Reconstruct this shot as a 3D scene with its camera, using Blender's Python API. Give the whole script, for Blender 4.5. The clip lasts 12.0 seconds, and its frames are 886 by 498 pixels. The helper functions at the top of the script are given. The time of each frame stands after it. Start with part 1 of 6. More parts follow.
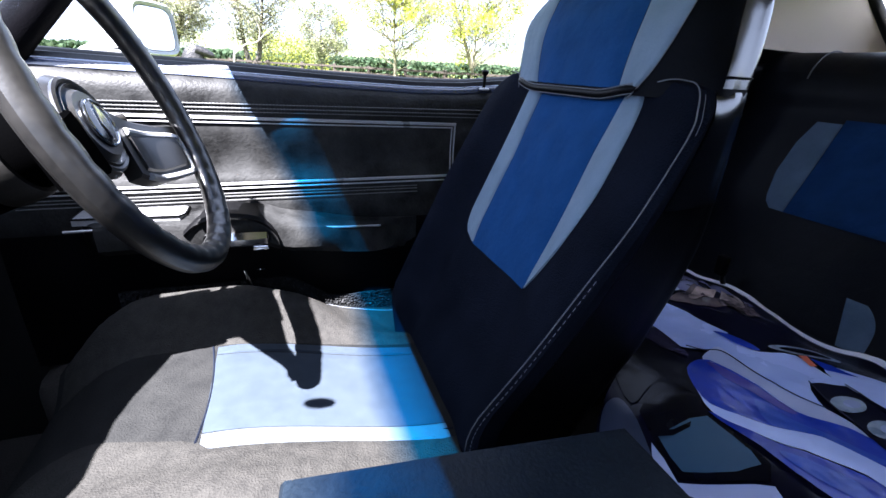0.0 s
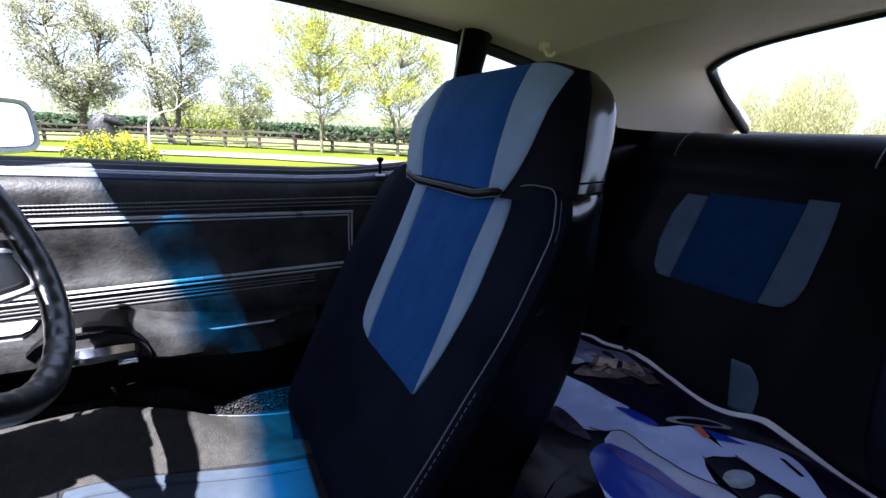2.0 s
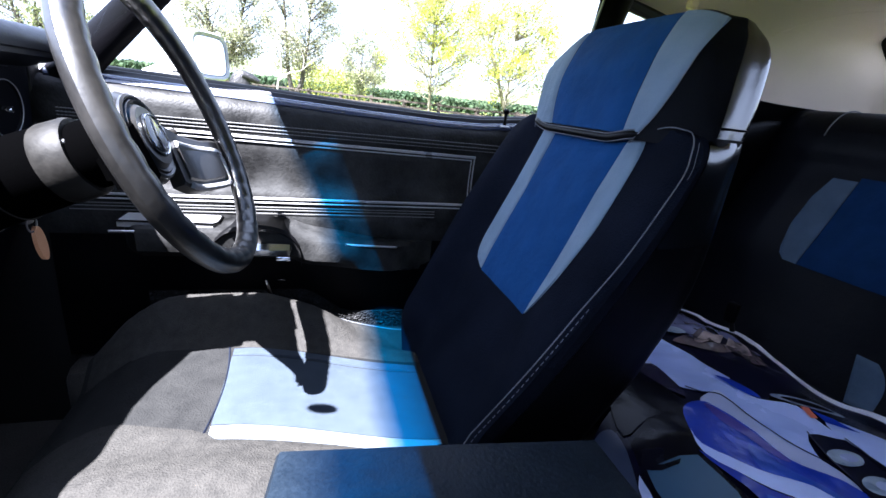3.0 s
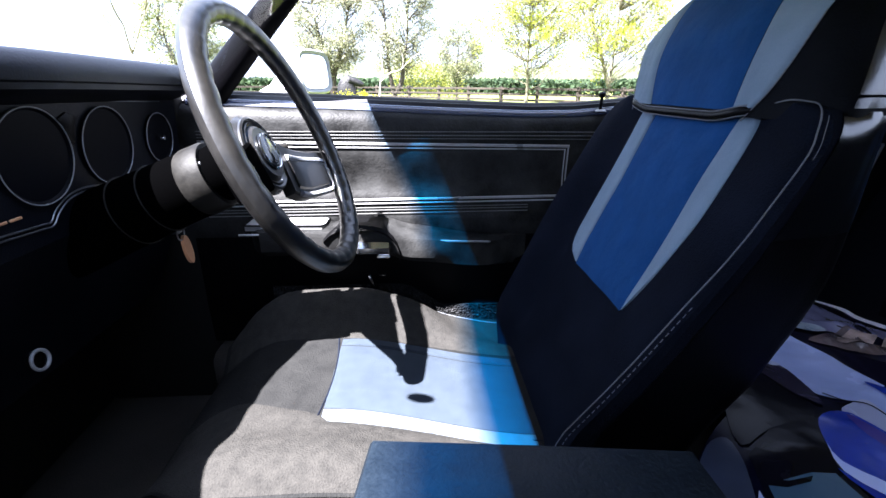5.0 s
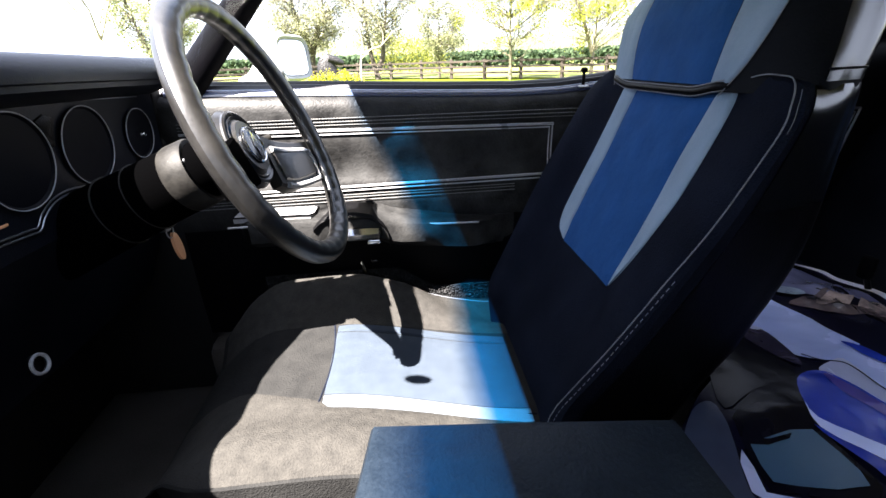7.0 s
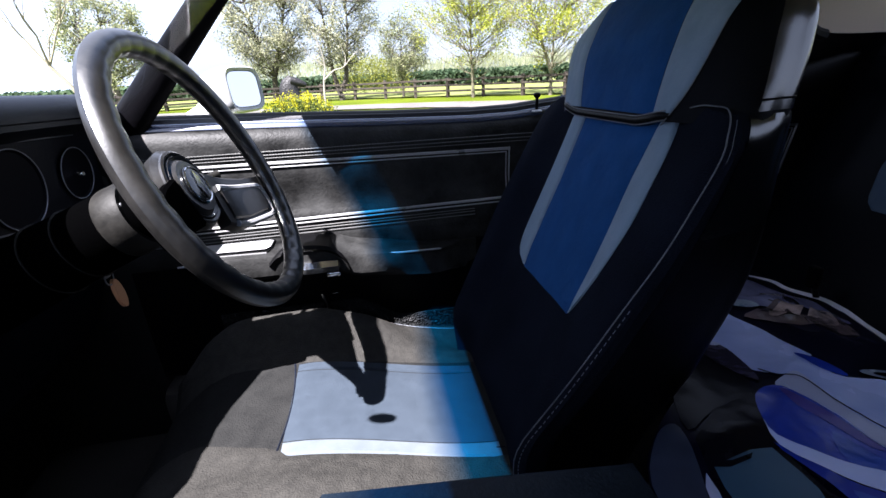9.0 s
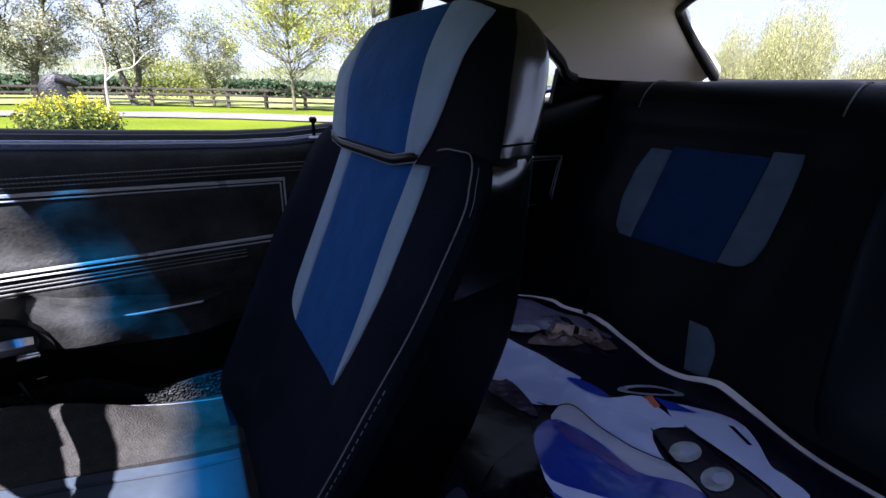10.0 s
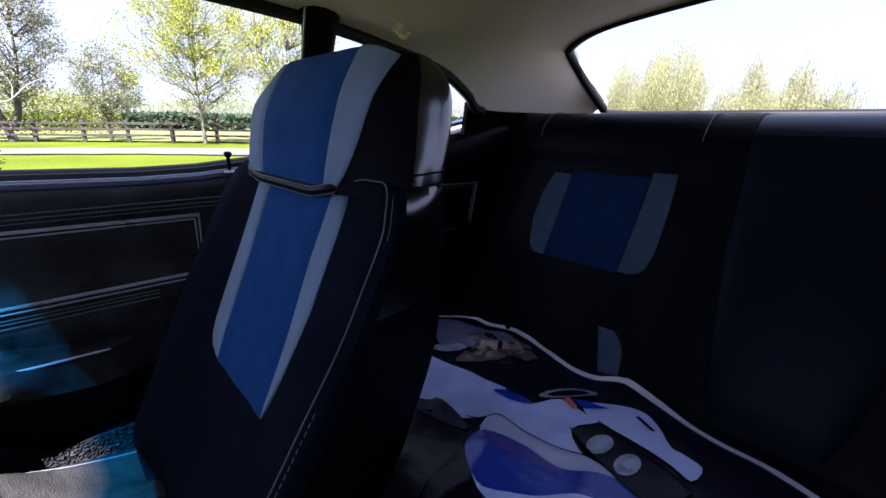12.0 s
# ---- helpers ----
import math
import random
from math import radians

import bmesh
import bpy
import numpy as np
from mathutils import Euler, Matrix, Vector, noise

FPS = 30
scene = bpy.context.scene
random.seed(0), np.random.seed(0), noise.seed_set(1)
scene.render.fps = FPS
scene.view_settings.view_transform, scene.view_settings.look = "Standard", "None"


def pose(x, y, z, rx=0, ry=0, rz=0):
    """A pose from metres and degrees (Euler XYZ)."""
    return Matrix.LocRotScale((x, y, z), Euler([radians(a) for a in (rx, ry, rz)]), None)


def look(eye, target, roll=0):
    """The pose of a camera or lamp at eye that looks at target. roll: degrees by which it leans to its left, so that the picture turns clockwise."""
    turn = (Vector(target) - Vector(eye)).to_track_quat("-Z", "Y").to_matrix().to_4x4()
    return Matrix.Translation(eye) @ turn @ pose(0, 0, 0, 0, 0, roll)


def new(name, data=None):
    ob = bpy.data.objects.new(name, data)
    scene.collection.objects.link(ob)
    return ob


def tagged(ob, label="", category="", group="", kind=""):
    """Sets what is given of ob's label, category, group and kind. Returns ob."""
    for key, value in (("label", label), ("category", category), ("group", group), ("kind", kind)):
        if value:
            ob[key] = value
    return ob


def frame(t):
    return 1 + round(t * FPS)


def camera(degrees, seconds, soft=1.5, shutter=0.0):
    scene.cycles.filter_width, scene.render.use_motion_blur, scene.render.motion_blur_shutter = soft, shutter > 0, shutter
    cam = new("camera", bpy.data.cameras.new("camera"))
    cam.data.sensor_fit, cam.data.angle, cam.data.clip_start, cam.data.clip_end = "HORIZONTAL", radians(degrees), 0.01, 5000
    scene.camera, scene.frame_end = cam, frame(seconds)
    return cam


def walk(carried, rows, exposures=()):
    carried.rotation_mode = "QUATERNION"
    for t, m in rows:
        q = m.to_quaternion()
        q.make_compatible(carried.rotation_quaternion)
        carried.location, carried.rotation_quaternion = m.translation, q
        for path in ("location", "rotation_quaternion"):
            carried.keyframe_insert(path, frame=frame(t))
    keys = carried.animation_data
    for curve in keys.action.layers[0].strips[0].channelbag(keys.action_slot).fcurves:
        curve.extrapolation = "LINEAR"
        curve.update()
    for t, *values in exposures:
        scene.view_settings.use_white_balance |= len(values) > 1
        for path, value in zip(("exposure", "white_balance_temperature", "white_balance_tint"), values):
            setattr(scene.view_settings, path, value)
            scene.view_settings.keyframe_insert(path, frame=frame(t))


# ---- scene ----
cam = camera(89.6, 12.0)
PATH = [
    (0, (0.02, 0.02, 0.99), (0.669, 1.758, 0.243), 3.2),
    (0.5, (0.042, 0.027, 1.014), (0.684, 1.755, 0.238), 3.2),
    (1, (0.133, 0.06, 1.092), (1.059, 1.724, 0.483), -0.1),
    (1.5, (0.132, 0.046, 1.092), (1.08, 1.733, 0.586), -0.0),
    (2, (0.101, 0.031, 1.045), (1.033, 1.73, 0.552), 2.3),
    (2.5, (0.05, 0.002, 0.999), (0.693, 1.81, 0.437), 5.9),
    (3, (0.025, -0.028, 0.992), (0.588, 1.788, 0.372), 6.4),
    (3.5, (0.03, -0.038, 0.998), (0.456, 1.815, 0.378), 6.0),
    (5.5, (0.048, -0.03, 1.006), (0.138, 1.834, 0.287), -0.4),
    (6, (0.054, -0.021, 1.002), (0.188, 1.827, 0.25), -0.6),
    (6.5, (0.049, -0.03, 1.011), (0.199, 1.806, 0.231), -1.5),
    (8.5, (0.038, -0.052, 1.031), (0.202, 1.779, 0.244), -2.7),
    (9, (0.068, -0.022, 1.038), (0.353, 1.821, 0.316), -3.1),
    (9.5, (0.157, 0.041, 1.045), (0.893, 1.762, 0.34), -1.5),
    (10, (0.205, 0.055, 1.049), (1.178, 1.668, 0.376), 1.1),
    (10.5, (0.246, 0.048, 1.074), (1.442, 1.524, 0.448), 2.0),
    (11, (0.263, 0.036, 1.077), (1.529, 1.472, 0.496), 2.4),
    (11.5, (0.261, 0.034, 1.075), (1.566, 1.445, 0.522), 2.3),
    (12, (0.193, 0.021, 1.054), (1.447, 1.479, 0.504), 0.5),
]
EXPOSURES = [(0, 4.33, 5720, 22), (0.7, 4.3, 5720, 22), (1.1, 3.44, 5640, 24), (1.5, 3.82, 5620, 24), (2.0, 3.7, 5640, 24), (2.5, 3.8, 5620, 22), (3.0, 4.36, 5580, 22), (3.5, 3.8, 5600, 22), (5.5, 4.4, 6050, 22), (6.0, 4.47, 6550, 19), (6.5, 4.52, 6600, 19), (8.3, 3.4, 5940, 23), (9.0, 3.24, 5890, 23), (9.5, 3.38, 5800, 22), (10.0, 3.27, 5660, 28), (11.0, 3.42, 5540, 33), (12.0, 3.38, 5600, 33)]
walk(cam, [(t, look(eye, target, roll)) for t, eye, target, roll in PATH], EXPOSURES)

# ---- light ----
SUN_WAY = Vector((0.47, 0.44, -1.0)).normalized()
world = bpy.data.worlds.new("sky")
scene.world = world
world.use_nodes = True
wn = world.node_tree.nodes
sky = wn.new("ShaderNodeTexSky")
sky.sky_type = "NISHITA"
sky.sun_disc = False
sky.sun_elevation = math.asin(-SUN_WAY.z)
sky.sun_rotation = math.atan2(-SUN_WAY.x, -SUN_WAY.y)
sky.dust_density = 1.6
sky.air_density = 1.2
wn["Background"].inputs["Strength"].default_value = 0.042
cloud, cover, veil = wn.new("ShaderNodeTexNoise"), wn.new("ShaderNodeMapRange"), wn.new("ShaderNodeMix")
cloud.inputs["Scale"].default_value, cloud.inputs["Detail"].default_value = 2.2, 6
cover.inputs["From Min"].default_value, cover.inputs["From Max"].default_value = 0.3, 0.62
cover.inputs["To Min"].default_value, cover.inputs["To Max"].default_value = 0.55, 0.95
veil.data_type = "RGBA"
veil.inputs[7].default_value = (4.6, 5.15, 6.1, 1)
wl = world.node_tree.links
wl.new(wn.new("ShaderNodeTexCoord").outputs["Generated"], cloud.inputs["Vector"])
wl.new(cloud.outputs[0], cover.inputs["Value"])
wl.new(cover.outputs[0], veil.inputs[0])
wl.new(sky.outputs[0], veil.inputs[6])
wl.new(veil.outputs[2], wn["Background"].inputs["Color"])
sun = new("sun", bpy.data.lights.new("sun", "SUN"))
sun.data.energy = 6.2
sun.data.angle = radians(0.5)
sun.data.color = (1.0, 0.93, 0.82)
sun.rotation_mode = "QUATERNION"
sun.rotation_quaternion = SUN_WAY.to_track_quat("-Z", "Y")
sun.location = (-4, -4, 12)


# ---- materials ----
def shader(name):
    m = bpy.data.materials.new(name)
    m.use_nodes = True
    return m, m.node_tree.nodes, m.node_tree.links, m.node_tree.nodes["Principled BSDF"]


def mat(name, low, high, rough=0.6, metal=0.0, grain=300.0, bump=0.15, patch=6.0, spec=0.5, island=0.0, dist=0.002,
        sheen=0.0, rough_vary=0.12, fold=0.0, fold_size=0.006, share=0.45):
    """A surface whose colour wanders between low and high at two scales, with fine relief."""
    m, n, l, p = shader(name)
    tc = n.new("ShaderNodeTexCoord")
    fine = n.new("ShaderNodeTexNoise")
    fine.inputs["Scale"].default_value = grain
    wide = n.new("ShaderNodeTexNoise")
    wide.inputs["Scale"].default_value = patch
    wide.inputs["Detail"].default_value = 5
    for t in (fine, wide):
        l.new(tc.outputs["Object"], t.inputs["Vector"])
    both = n.new("ShaderNodeMath")
    both.operation = "MULTIPLY_ADD"
    both.inputs[1].default_value = share
    l.new(fine.outputs[0], both.inputs[0])
    half = n.new("ShaderNodeMath")
    half.operation = "MULTIPLY"
    half.inputs[1].default_value = 1 - share
    l.new(wide.outputs[0], half.inputs[0])
    l.new(half.outputs[0], both.inputs[2])
    last = both.outputs[0]
    if island:
        geo = n.new("ShaderNodeNewGeometry")
        add = n.new("ShaderNodeMath")
        add.operation = "MULTIPLY_ADD"
        add.inputs[1].default_value = island
        l.new(geo.outputs["Random Per Island"], add.inputs[0])
        l.new(last, add.inputs[2])
        sub = n.new("ShaderNodeMath")
        sub.operation = "SUBTRACT"
        sub.inputs[1].default_value = island / 2
        l.new(add.outputs[0], sub.inputs[0])
        last = sub.outputs[0]
    ramp = n.new("ShaderNodeValToRGB")
    ramp.color_ramp.elements[0].position, ramp.color_ramp.elements[1].position = 0.3, 0.7
    ramp.color_ramp.elements[0].color, ramp.color_ramp.elements[1].color = (*low, 1), (*high, 1)
    l.new(last, ramp.inputs[0])
    l.new(ramp.outputs[0], p.inputs["Base Color"])
    rr = n.new("ShaderNodeMapRange")
    rr.inputs["To Min"].default_value, rr.inputs["To Max"].default_value = max(0.02, rough - rough_vary), min(1, rough + rough_vary)
    l.new(wide.outputs[0], rr.inputs["Value"])
    l.new(rr.outputs[0], p.inputs["Roughness"])
    p.inputs["Metallic"].default_value = metal
    p.inputs["Specular IOR Level"].default_value = spec
    p.inputs["Sheen Weight"].default_value = sheen
    if bump:
        b = n.new("ShaderNodeBump")
        b.inputs["Strength"].default_value = bump
        b.inputs["Distance"].default_value = dist
        l.new(fine.outputs[0], b.inputs["Height"])
        l.new(b.outputs[0], p.inputs["Normal"])
        if fold:
            b2 = n.new("ShaderNodeBump")
            b2.inputs["Strength"].default_value, b2.inputs["Distance"].default_value = fold, fold_size
            l.new(wide.outputs[0], b2.inputs["Height"])
            l.new(b2.outputs[0], b.inputs["Normal"])
    return m


def lerp(a, b, t):
    return a + (b - a) * t


def leafy(m):
    """Lets some light through a leaf material."""
    n, l = m.node_tree.nodes, m.node_tree.links
    p, out = n["Principled BSDF"], n["Material Output"]
    through_leaf, both = n.new("ShaderNodeBsdfTranslucent"), n.new("ShaderNodeMixShader")
    both.inputs[0].default_value = 0.45
    l.new(p.inputs["Base Color"].links[0].from_socket, through_leaf.inputs["Color"])
    l.new(p.outputs[0], both.inputs[1])
    l.new(through_leaf.outputs[0], both.inputs[2])
    l.new(both.outputs[0], out.inputs["Surface"])


def pane_material(name, colour, band=None):
    """Clear automotive glass; band: (low, high, colour), the heights over which a coloured shade band sets in."""
    m, n, l, p = shader(name)
    out = n["Material Output"]
    n.remove(p)
    clear = n.new("ShaderNodeBsdfTransparent")
    clear.inputs[0].default_value = (*colour, 1)
    if band:
        tc, sep, ramp = n.new("ShaderNodeTexCoord"), n.new("ShaderNodeSeparateXYZ"), n.new("ShaderNodeMapRange")
        ramp.inputs["From Min"].default_value, ramp.inputs["From Max"].default_value = band[0], band[1]
        mix = n.new("ShaderNodeValToRGB")
        stops = mix.color_ramp.elements
        stops[0].color, stops[1].color = (*colour, 1), (*[0.12 * c for c in band[2]], 1)
        for at, share in ((0.06, 0.9), (0.2, 0.42), (0.36, 0.0)):
            e = stops.new(at)
            e.color = (*[lerp(b, c, share) for b, c in zip(band[2], colour)], 1)
        l.new(tc.outputs["Object"], sep.inputs[0])
        off, size, square, drop = [n.new("ShaderNodeMath") for _ in range(4)]
        off.operation, size.operation, square.operation, drop.operation = "SUBTRACT", "ABSOLUTE", "POWER", "MULTIPLY_ADD"
        off.inputs[1].default_value, square.inputs[1].default_value, drop.inputs[1].default_value = 0.16, 2.0, 0.13
        l.new(sep.outputs[1], off.inputs[0])
        l.new(off.outputs[0], size.inputs[0])
        l.new(size.outputs[0], square.inputs[0])
        l.new(square.outputs[0], drop.inputs[0])
        l.new(sep.outputs[2], drop.inputs[2])
        l.new(drop.outputs[0], ramp.inputs["Value"])
        l.new(ramp.outputs[0], mix.inputs[0])
        l.new(mix.outputs[0], clear.inputs[0])
    gloss, face, join = n.new("ShaderNodeBsdfGlossy"), n.new("ShaderNodeLayerWeight"), n.new("ShaderNodeMixShader")
    gloss.inputs["Roughness"].default_value = 0.02
    face.inputs["Blend"].default_value = 0.5
    power, scale = n.new("ShaderNodeMath"), n.new("ShaderNodeMath")
    power.operation, scale.operation = "POWER", "MULTIPLY_ADD"
    power.inputs[1].default_value, scale.inputs[1].default_value, scale.inputs[2].default_value = 5.0, 0.7, 0.03
    l.new(face.outputs["Facing"], power.inputs[0])
    l.new(power.outputs[0], scale.inputs[0])
    l.new(scale.outputs[0], join.inputs[0])
    l.new(clear.outputs[0], join.inputs[1])
    l.new(gloss.outputs[0], join.inputs[2])
    l.new(join.outputs[0], out.inputs["Surface"])
    return m


VINYL = mat("black_vinyl", (0.0008, 0.0008, 0.001), (0.0022, 0.0022, 0.003), 0.36, grain=420, bump=0.25, patch=7, spec=0.06)
DASH_VINYL = mat("dash_vinyl", (0.0012, 0.0018, 0.0036), (0.0032, 0.0044, 0.0082), 0.42, grain=420, bump=0.2, patch=7, spec=0.14)
DOOR_VINYL = mat("door_vinyl", (0.0005, 0.0005, 0.0006), (0.024, 0.024, 0.0238), 0.55, grain=180, bump=0.35, patch=17, spec=0.12, rough_vary=0.2, fold=0.45, fold_size=0.006, share=0.16)
# paler than the door vinyl: the ribs' sun highlights are in the colour
LIT_RIB = mat("lit_rib_vinyl", (0.05, 0.05, 0.05), (0.12, 0.12, 0.118), 0.4, grain=400, bump=0.2, spec=0.1)
LID_VINYL = mat("console_lid_vinyl", (0.0036, 0.0062, 0.0102), (0.0088, 0.013, 0.0188), 0.45, grain=330, bump=0.35, patch=40, spec=0.08, fold=0.5, fold_size=0.003)
CLOTH = mat("black_cloth", (0.0013, 0.0021, 0.005), (0.0066, 0.0086, 0.0155), 0.9, grain=520, bump=0.8, patch=13, spec=0.04, fold=0.6)
# lit copy of the black seat cloth, its sun brightness put into the colour
SUN_CLOTH = mat("sunlit_seat_cloth", (0.0075, 0.0076, 0.0078), (0.0165, 0.0164, 0.016), 0.95, grain=420, bump=0.9, patch=30, spec=0.03, fold=0.2)
BOLSTER = mat("bolster_cloth", (0.0145, 0.014, 0.0133), (0.0305, 0.029, 0.0265), 0.95, grain=420, bump=0.9, patch=60, spec=0.03, fold=0.15)
SEAT_VINYL = mat("rear_seat_vinyl", (0.0005, 0.001, 0.0026), (0.0018, 0.0028, 0.0062), 0.46, grain=420, bump=0.25, patch=9, spec=0.09, fold=0.6)
# the blue sheen of centre panel and top roll is in these colours
CENTRE_VINYL = mat("rear_centre_vinyl", (0.0009, 0.0028, 0.0072), (0.0038, 0.0085, 0.0195), 0.45, grain=420, bump=0.12, patch=7, spec=0.12, fold=0.7, share=0.15)
ROLL_VINYL = mat("satin_roll_vinyl", (0.002, 0.005, 0.016), (0.005, 0.01, 0.028), 0.36, grain=420, bump=0.08, patch=9, spec=0.35, rough_vary=0.05)
TRIM = mat("silver_trim", (0.27, 0.27, 0.275), (0.42, 0.42, 0.425), 0.3, 0.4, grain=500, bump=0.05)
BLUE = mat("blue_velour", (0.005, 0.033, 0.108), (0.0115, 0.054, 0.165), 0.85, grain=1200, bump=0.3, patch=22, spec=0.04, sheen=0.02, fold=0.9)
# blue velour again, darkened: the rear seat's shade is put into the colour
SHADED_BLUE = mat("shaded_blue_velour", (0.005, 0.022, 0.072), (0.011, 0.037, 0.112), 0.85, grain=1200, bump=0.3, patch=22, spec=0.04, fold=0.9)
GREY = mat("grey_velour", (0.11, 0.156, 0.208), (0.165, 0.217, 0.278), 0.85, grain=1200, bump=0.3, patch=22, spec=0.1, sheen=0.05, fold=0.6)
# copies of the seat velours with the sunlit tone put into the colour
SUN_VELOUR = mat("sun_toned_velour", (0.0205, 0.0265, 0.0355), (0.03, 0.038, 0.05), 0.9, grain=1100, bump=0.45, patch=40, spec=0.05, fold=0.15)
SUN_STRIPE = mat("sun_toned_stripe_velour", (0.06, 0.07, 0.082), (0.085, 0.097, 0.11), 0.9, grain=1100, bump=0.4, patch=40, spec=0.05, fold=0.15)
THREAD = mat("pale_piping", (0.05, 0.053, 0.06), (0.12, 0.125, 0.14), 0.5, grain=900, bump=0.4)
CHROME = mat("chrome", (0.55, 0.56, 0.58), (0.75, 0.76, 0.78), 0.14, 1.0, grain=60, bump=0.02, rough_vary=0.06)
SATIN = mat("satin_trim", (0.16, 0.165, 0.18), (0.32, 0.33, 0.35), 0.36, 1.0, grain=500, bump=0.1)
BELT = mat("belt_strip", (0.022, 0.029, 0.056), (0.038, 0.048, 0.082), 0.2, 0.0, grain=200, bump=0.05, spec=1.0)
LEDGE = mat("sill_ledge_vinyl", (0.012, 0.013, 0.016), (0.028, 0.03, 0.035), 0.4, grain=200, bump=0.1, spec=0.3)
# the highlight along the sill strip's edge is put into this pale colour
EDGE_GLINT = mat("painted_edge_glint", (0.3, 0.34, 0.45), (0.42, 0.46, 0.58), 0.22, grain=200, bump=0.0, spec=0.8)
RUBBER = mat("black_rubber", (0.004, 0.004, 0.004), (0.01, 0.01, 0.01), 0.5, grain=300, bump=0.1, spec=0.2)
LINER = mat("headlining", (0.54, 0.45, 0.36), (0.66, 0.56, 0.46), 0.75, grain=700, bump=0.25, patch=3, spec=0.2)
PLASTIC = mat("black_plastic", (0.0006, 0.0006, 0.0008), (0.0018, 0.0018, 0.0022), 0.5, grain=500, bump=0.1, spec=0.08)
# shade on the column and spokes is put into this near-zero black
SHADE_BLACK = mat("shade_black", (0.0001, 0.0001, 0.00014), (0.00025, 0.00025, 0.0003), 0.9, grain=500, bump=0.1, spec=0.004)
WHEEL_SKIN = mat("worn_wheel_rim", (0.004, 0.004, 0.0041), (0.013, 0.0122, 0.0115), 0.34, grain=160, bump=0.08, patch=25, spec=0.65)
DIAL = mat("dial_face", (0.0012, 0.0014, 0.0026), (0.0025, 0.003, 0.005), 0.5, grain=200, bump=0.0, spec=0.05)
COLLAR = mat("grey_column_metal", (0.0035, 0.0033, 0.003), (0.009, 0.0084, 0.0074), 0.55, 0.0, grain=150, bump=0.15, patch=60, spec=0.12)
SHRUB = mat("shrub_leaf", (0.12, 0.14, 0.02), (0.24, 0.25, 0.05), 0.6, grain=4, bump=0.0, patch=0.9, island=0.9, spec=0.2)
LEATHER = mat("tan_leather", (0.4, 0.19, 0.09), (0.55, 0.28, 0.14), 0.6, grain=500, bump=0.3)
CARPET = mat("grey_carpet", (0.008, 0.0082, 0.0085), (0.036, 0.036, 0.037), 0.95, grain=700, bump=0.6, patch=90, spec=0.03, island=0.4)
PAINT = mat("white_paint", (0.74, 0.75, 0.76), (0.82, 0.83, 0.84), 0.22, grain=40, bump=0.0, spec=0.6)
# white paint greyed down, so the mirror housing's shade is in the colour
SHADED_PAINT = mat("shaded_white_paint", (0.3, 0.31, 0.32), (0.36, 0.37, 0.38), 0.3, grain=40, bump=0.0, spec=0.5)
PRINT_DARK = mat("print_dark", (0.002, 0.002, 0.007), (0.006, 0.006, 0.02), 0.25, grain=22, bump=0.15, patch=5, spec=0.1, dist=0.006, rough_vary=0.06)
PRINT_WHITE = mat("print_white", (0.32, 0.4, 0.74), (0.5, 0.58, 0.92), 0.28, grain=12, bump=0.6, patch=6, spec=0.4, dist=0.006, rough_vary=0.05, fold=0.4)
PRINT_EDGE = mat("print_border", (0.68, 0.68, 0.78), (0.78, 0.78, 0.86), 0.35, grain=40, bump=0.02)
PRINT_BLUE = mat("print_blue", (0.006, 0.02, 0.25), (0.017, 0.05, 0.44), 0.22, grain=22, bump=0.5, patch=5, spec=0.3, dist=0.006, rough_vary=0.06)
# brown and dull violet patches: the sheet's reflections and sheen put into colour
SHEET_REFLECTION = mat("painted_sheet_reflection", (0.006, 0.005, 0.014), (0.19, 0.135, 0.135), 0.22, grain=60, bump=0.5, patch=13, spec=0.4, dist=0.006, rough_vary=0.06, fold=0.8, share=0.12)
SHEET_SHINE = mat("painted_sheet_shine", (0.006, 0.005, 0.016), (0.045, 0.037, 0.078), 0.25, grain=40, bump=0.4, patch=14, spec=0.3, dist=0.006, fold=0.6, share=0.15)
PRINT_MID = mat("print_mid_blue", (0.012, 0.045, 0.3), (0.03, 0.08, 0.46), 0.22, grain=22, bump=0.4, patch=8, spec=0.3, dist=0.006)
PRINT_VIOLET = mat("print_violet", (0.03, 0.025, 0.19), (0.06, 0.045, 0.3), 0.25, grain=22, bump=0.4, patch=8, spec=0.3, dist=0.006)
PRINT_BLACK = mat("print_black", (0.001, 0.001, 0.0028), (0.003, 0.003, 0.0075), 0.25, grain=22, bump=0.2, patch=8, spec=0.1, dist=0.006)
PRINT_DULL = mat("print_slate", (0.02, 0.026, 0.05), (0.04, 0.05, 0.085), 0.3, grain=22, bump=0.3, patch=6, spec=0.25, dist=0.006)
# tan patches painted where the sheet's creases catch the light
SHEET_GLINT = mat("painted_sheet_glint", (0.02, 0.016, 0.02), (0.5, 0.37, 0.34), 0.22, grain=160, bump=0.5, patch=24, spec=0.5, dist=0.006, fold=0.8, share=0.15)
PRINT_GREY = mat("print_grey", (0.12, 0.16, 0.22), (0.36, 0.42, 0.5), 0.3, grain=60, bump=0.02, patch=40)
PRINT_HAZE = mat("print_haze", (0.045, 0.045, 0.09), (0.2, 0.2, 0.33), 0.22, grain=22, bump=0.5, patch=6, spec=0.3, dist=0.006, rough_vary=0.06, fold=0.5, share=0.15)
PRINT_PALE = mat("print_pale", (0.3, 0.33, 0.52), (0.42, 0.46, 0.66), 0.28, grain=10, bump=0.1, patch=5, spec=0.3, dist=0.006)
PRINT_RED = mat("print_red", (0.5, 0.09, 0.04), (0.6, 0.13, 0.06), 0.32, grain=40, bump=0.0)
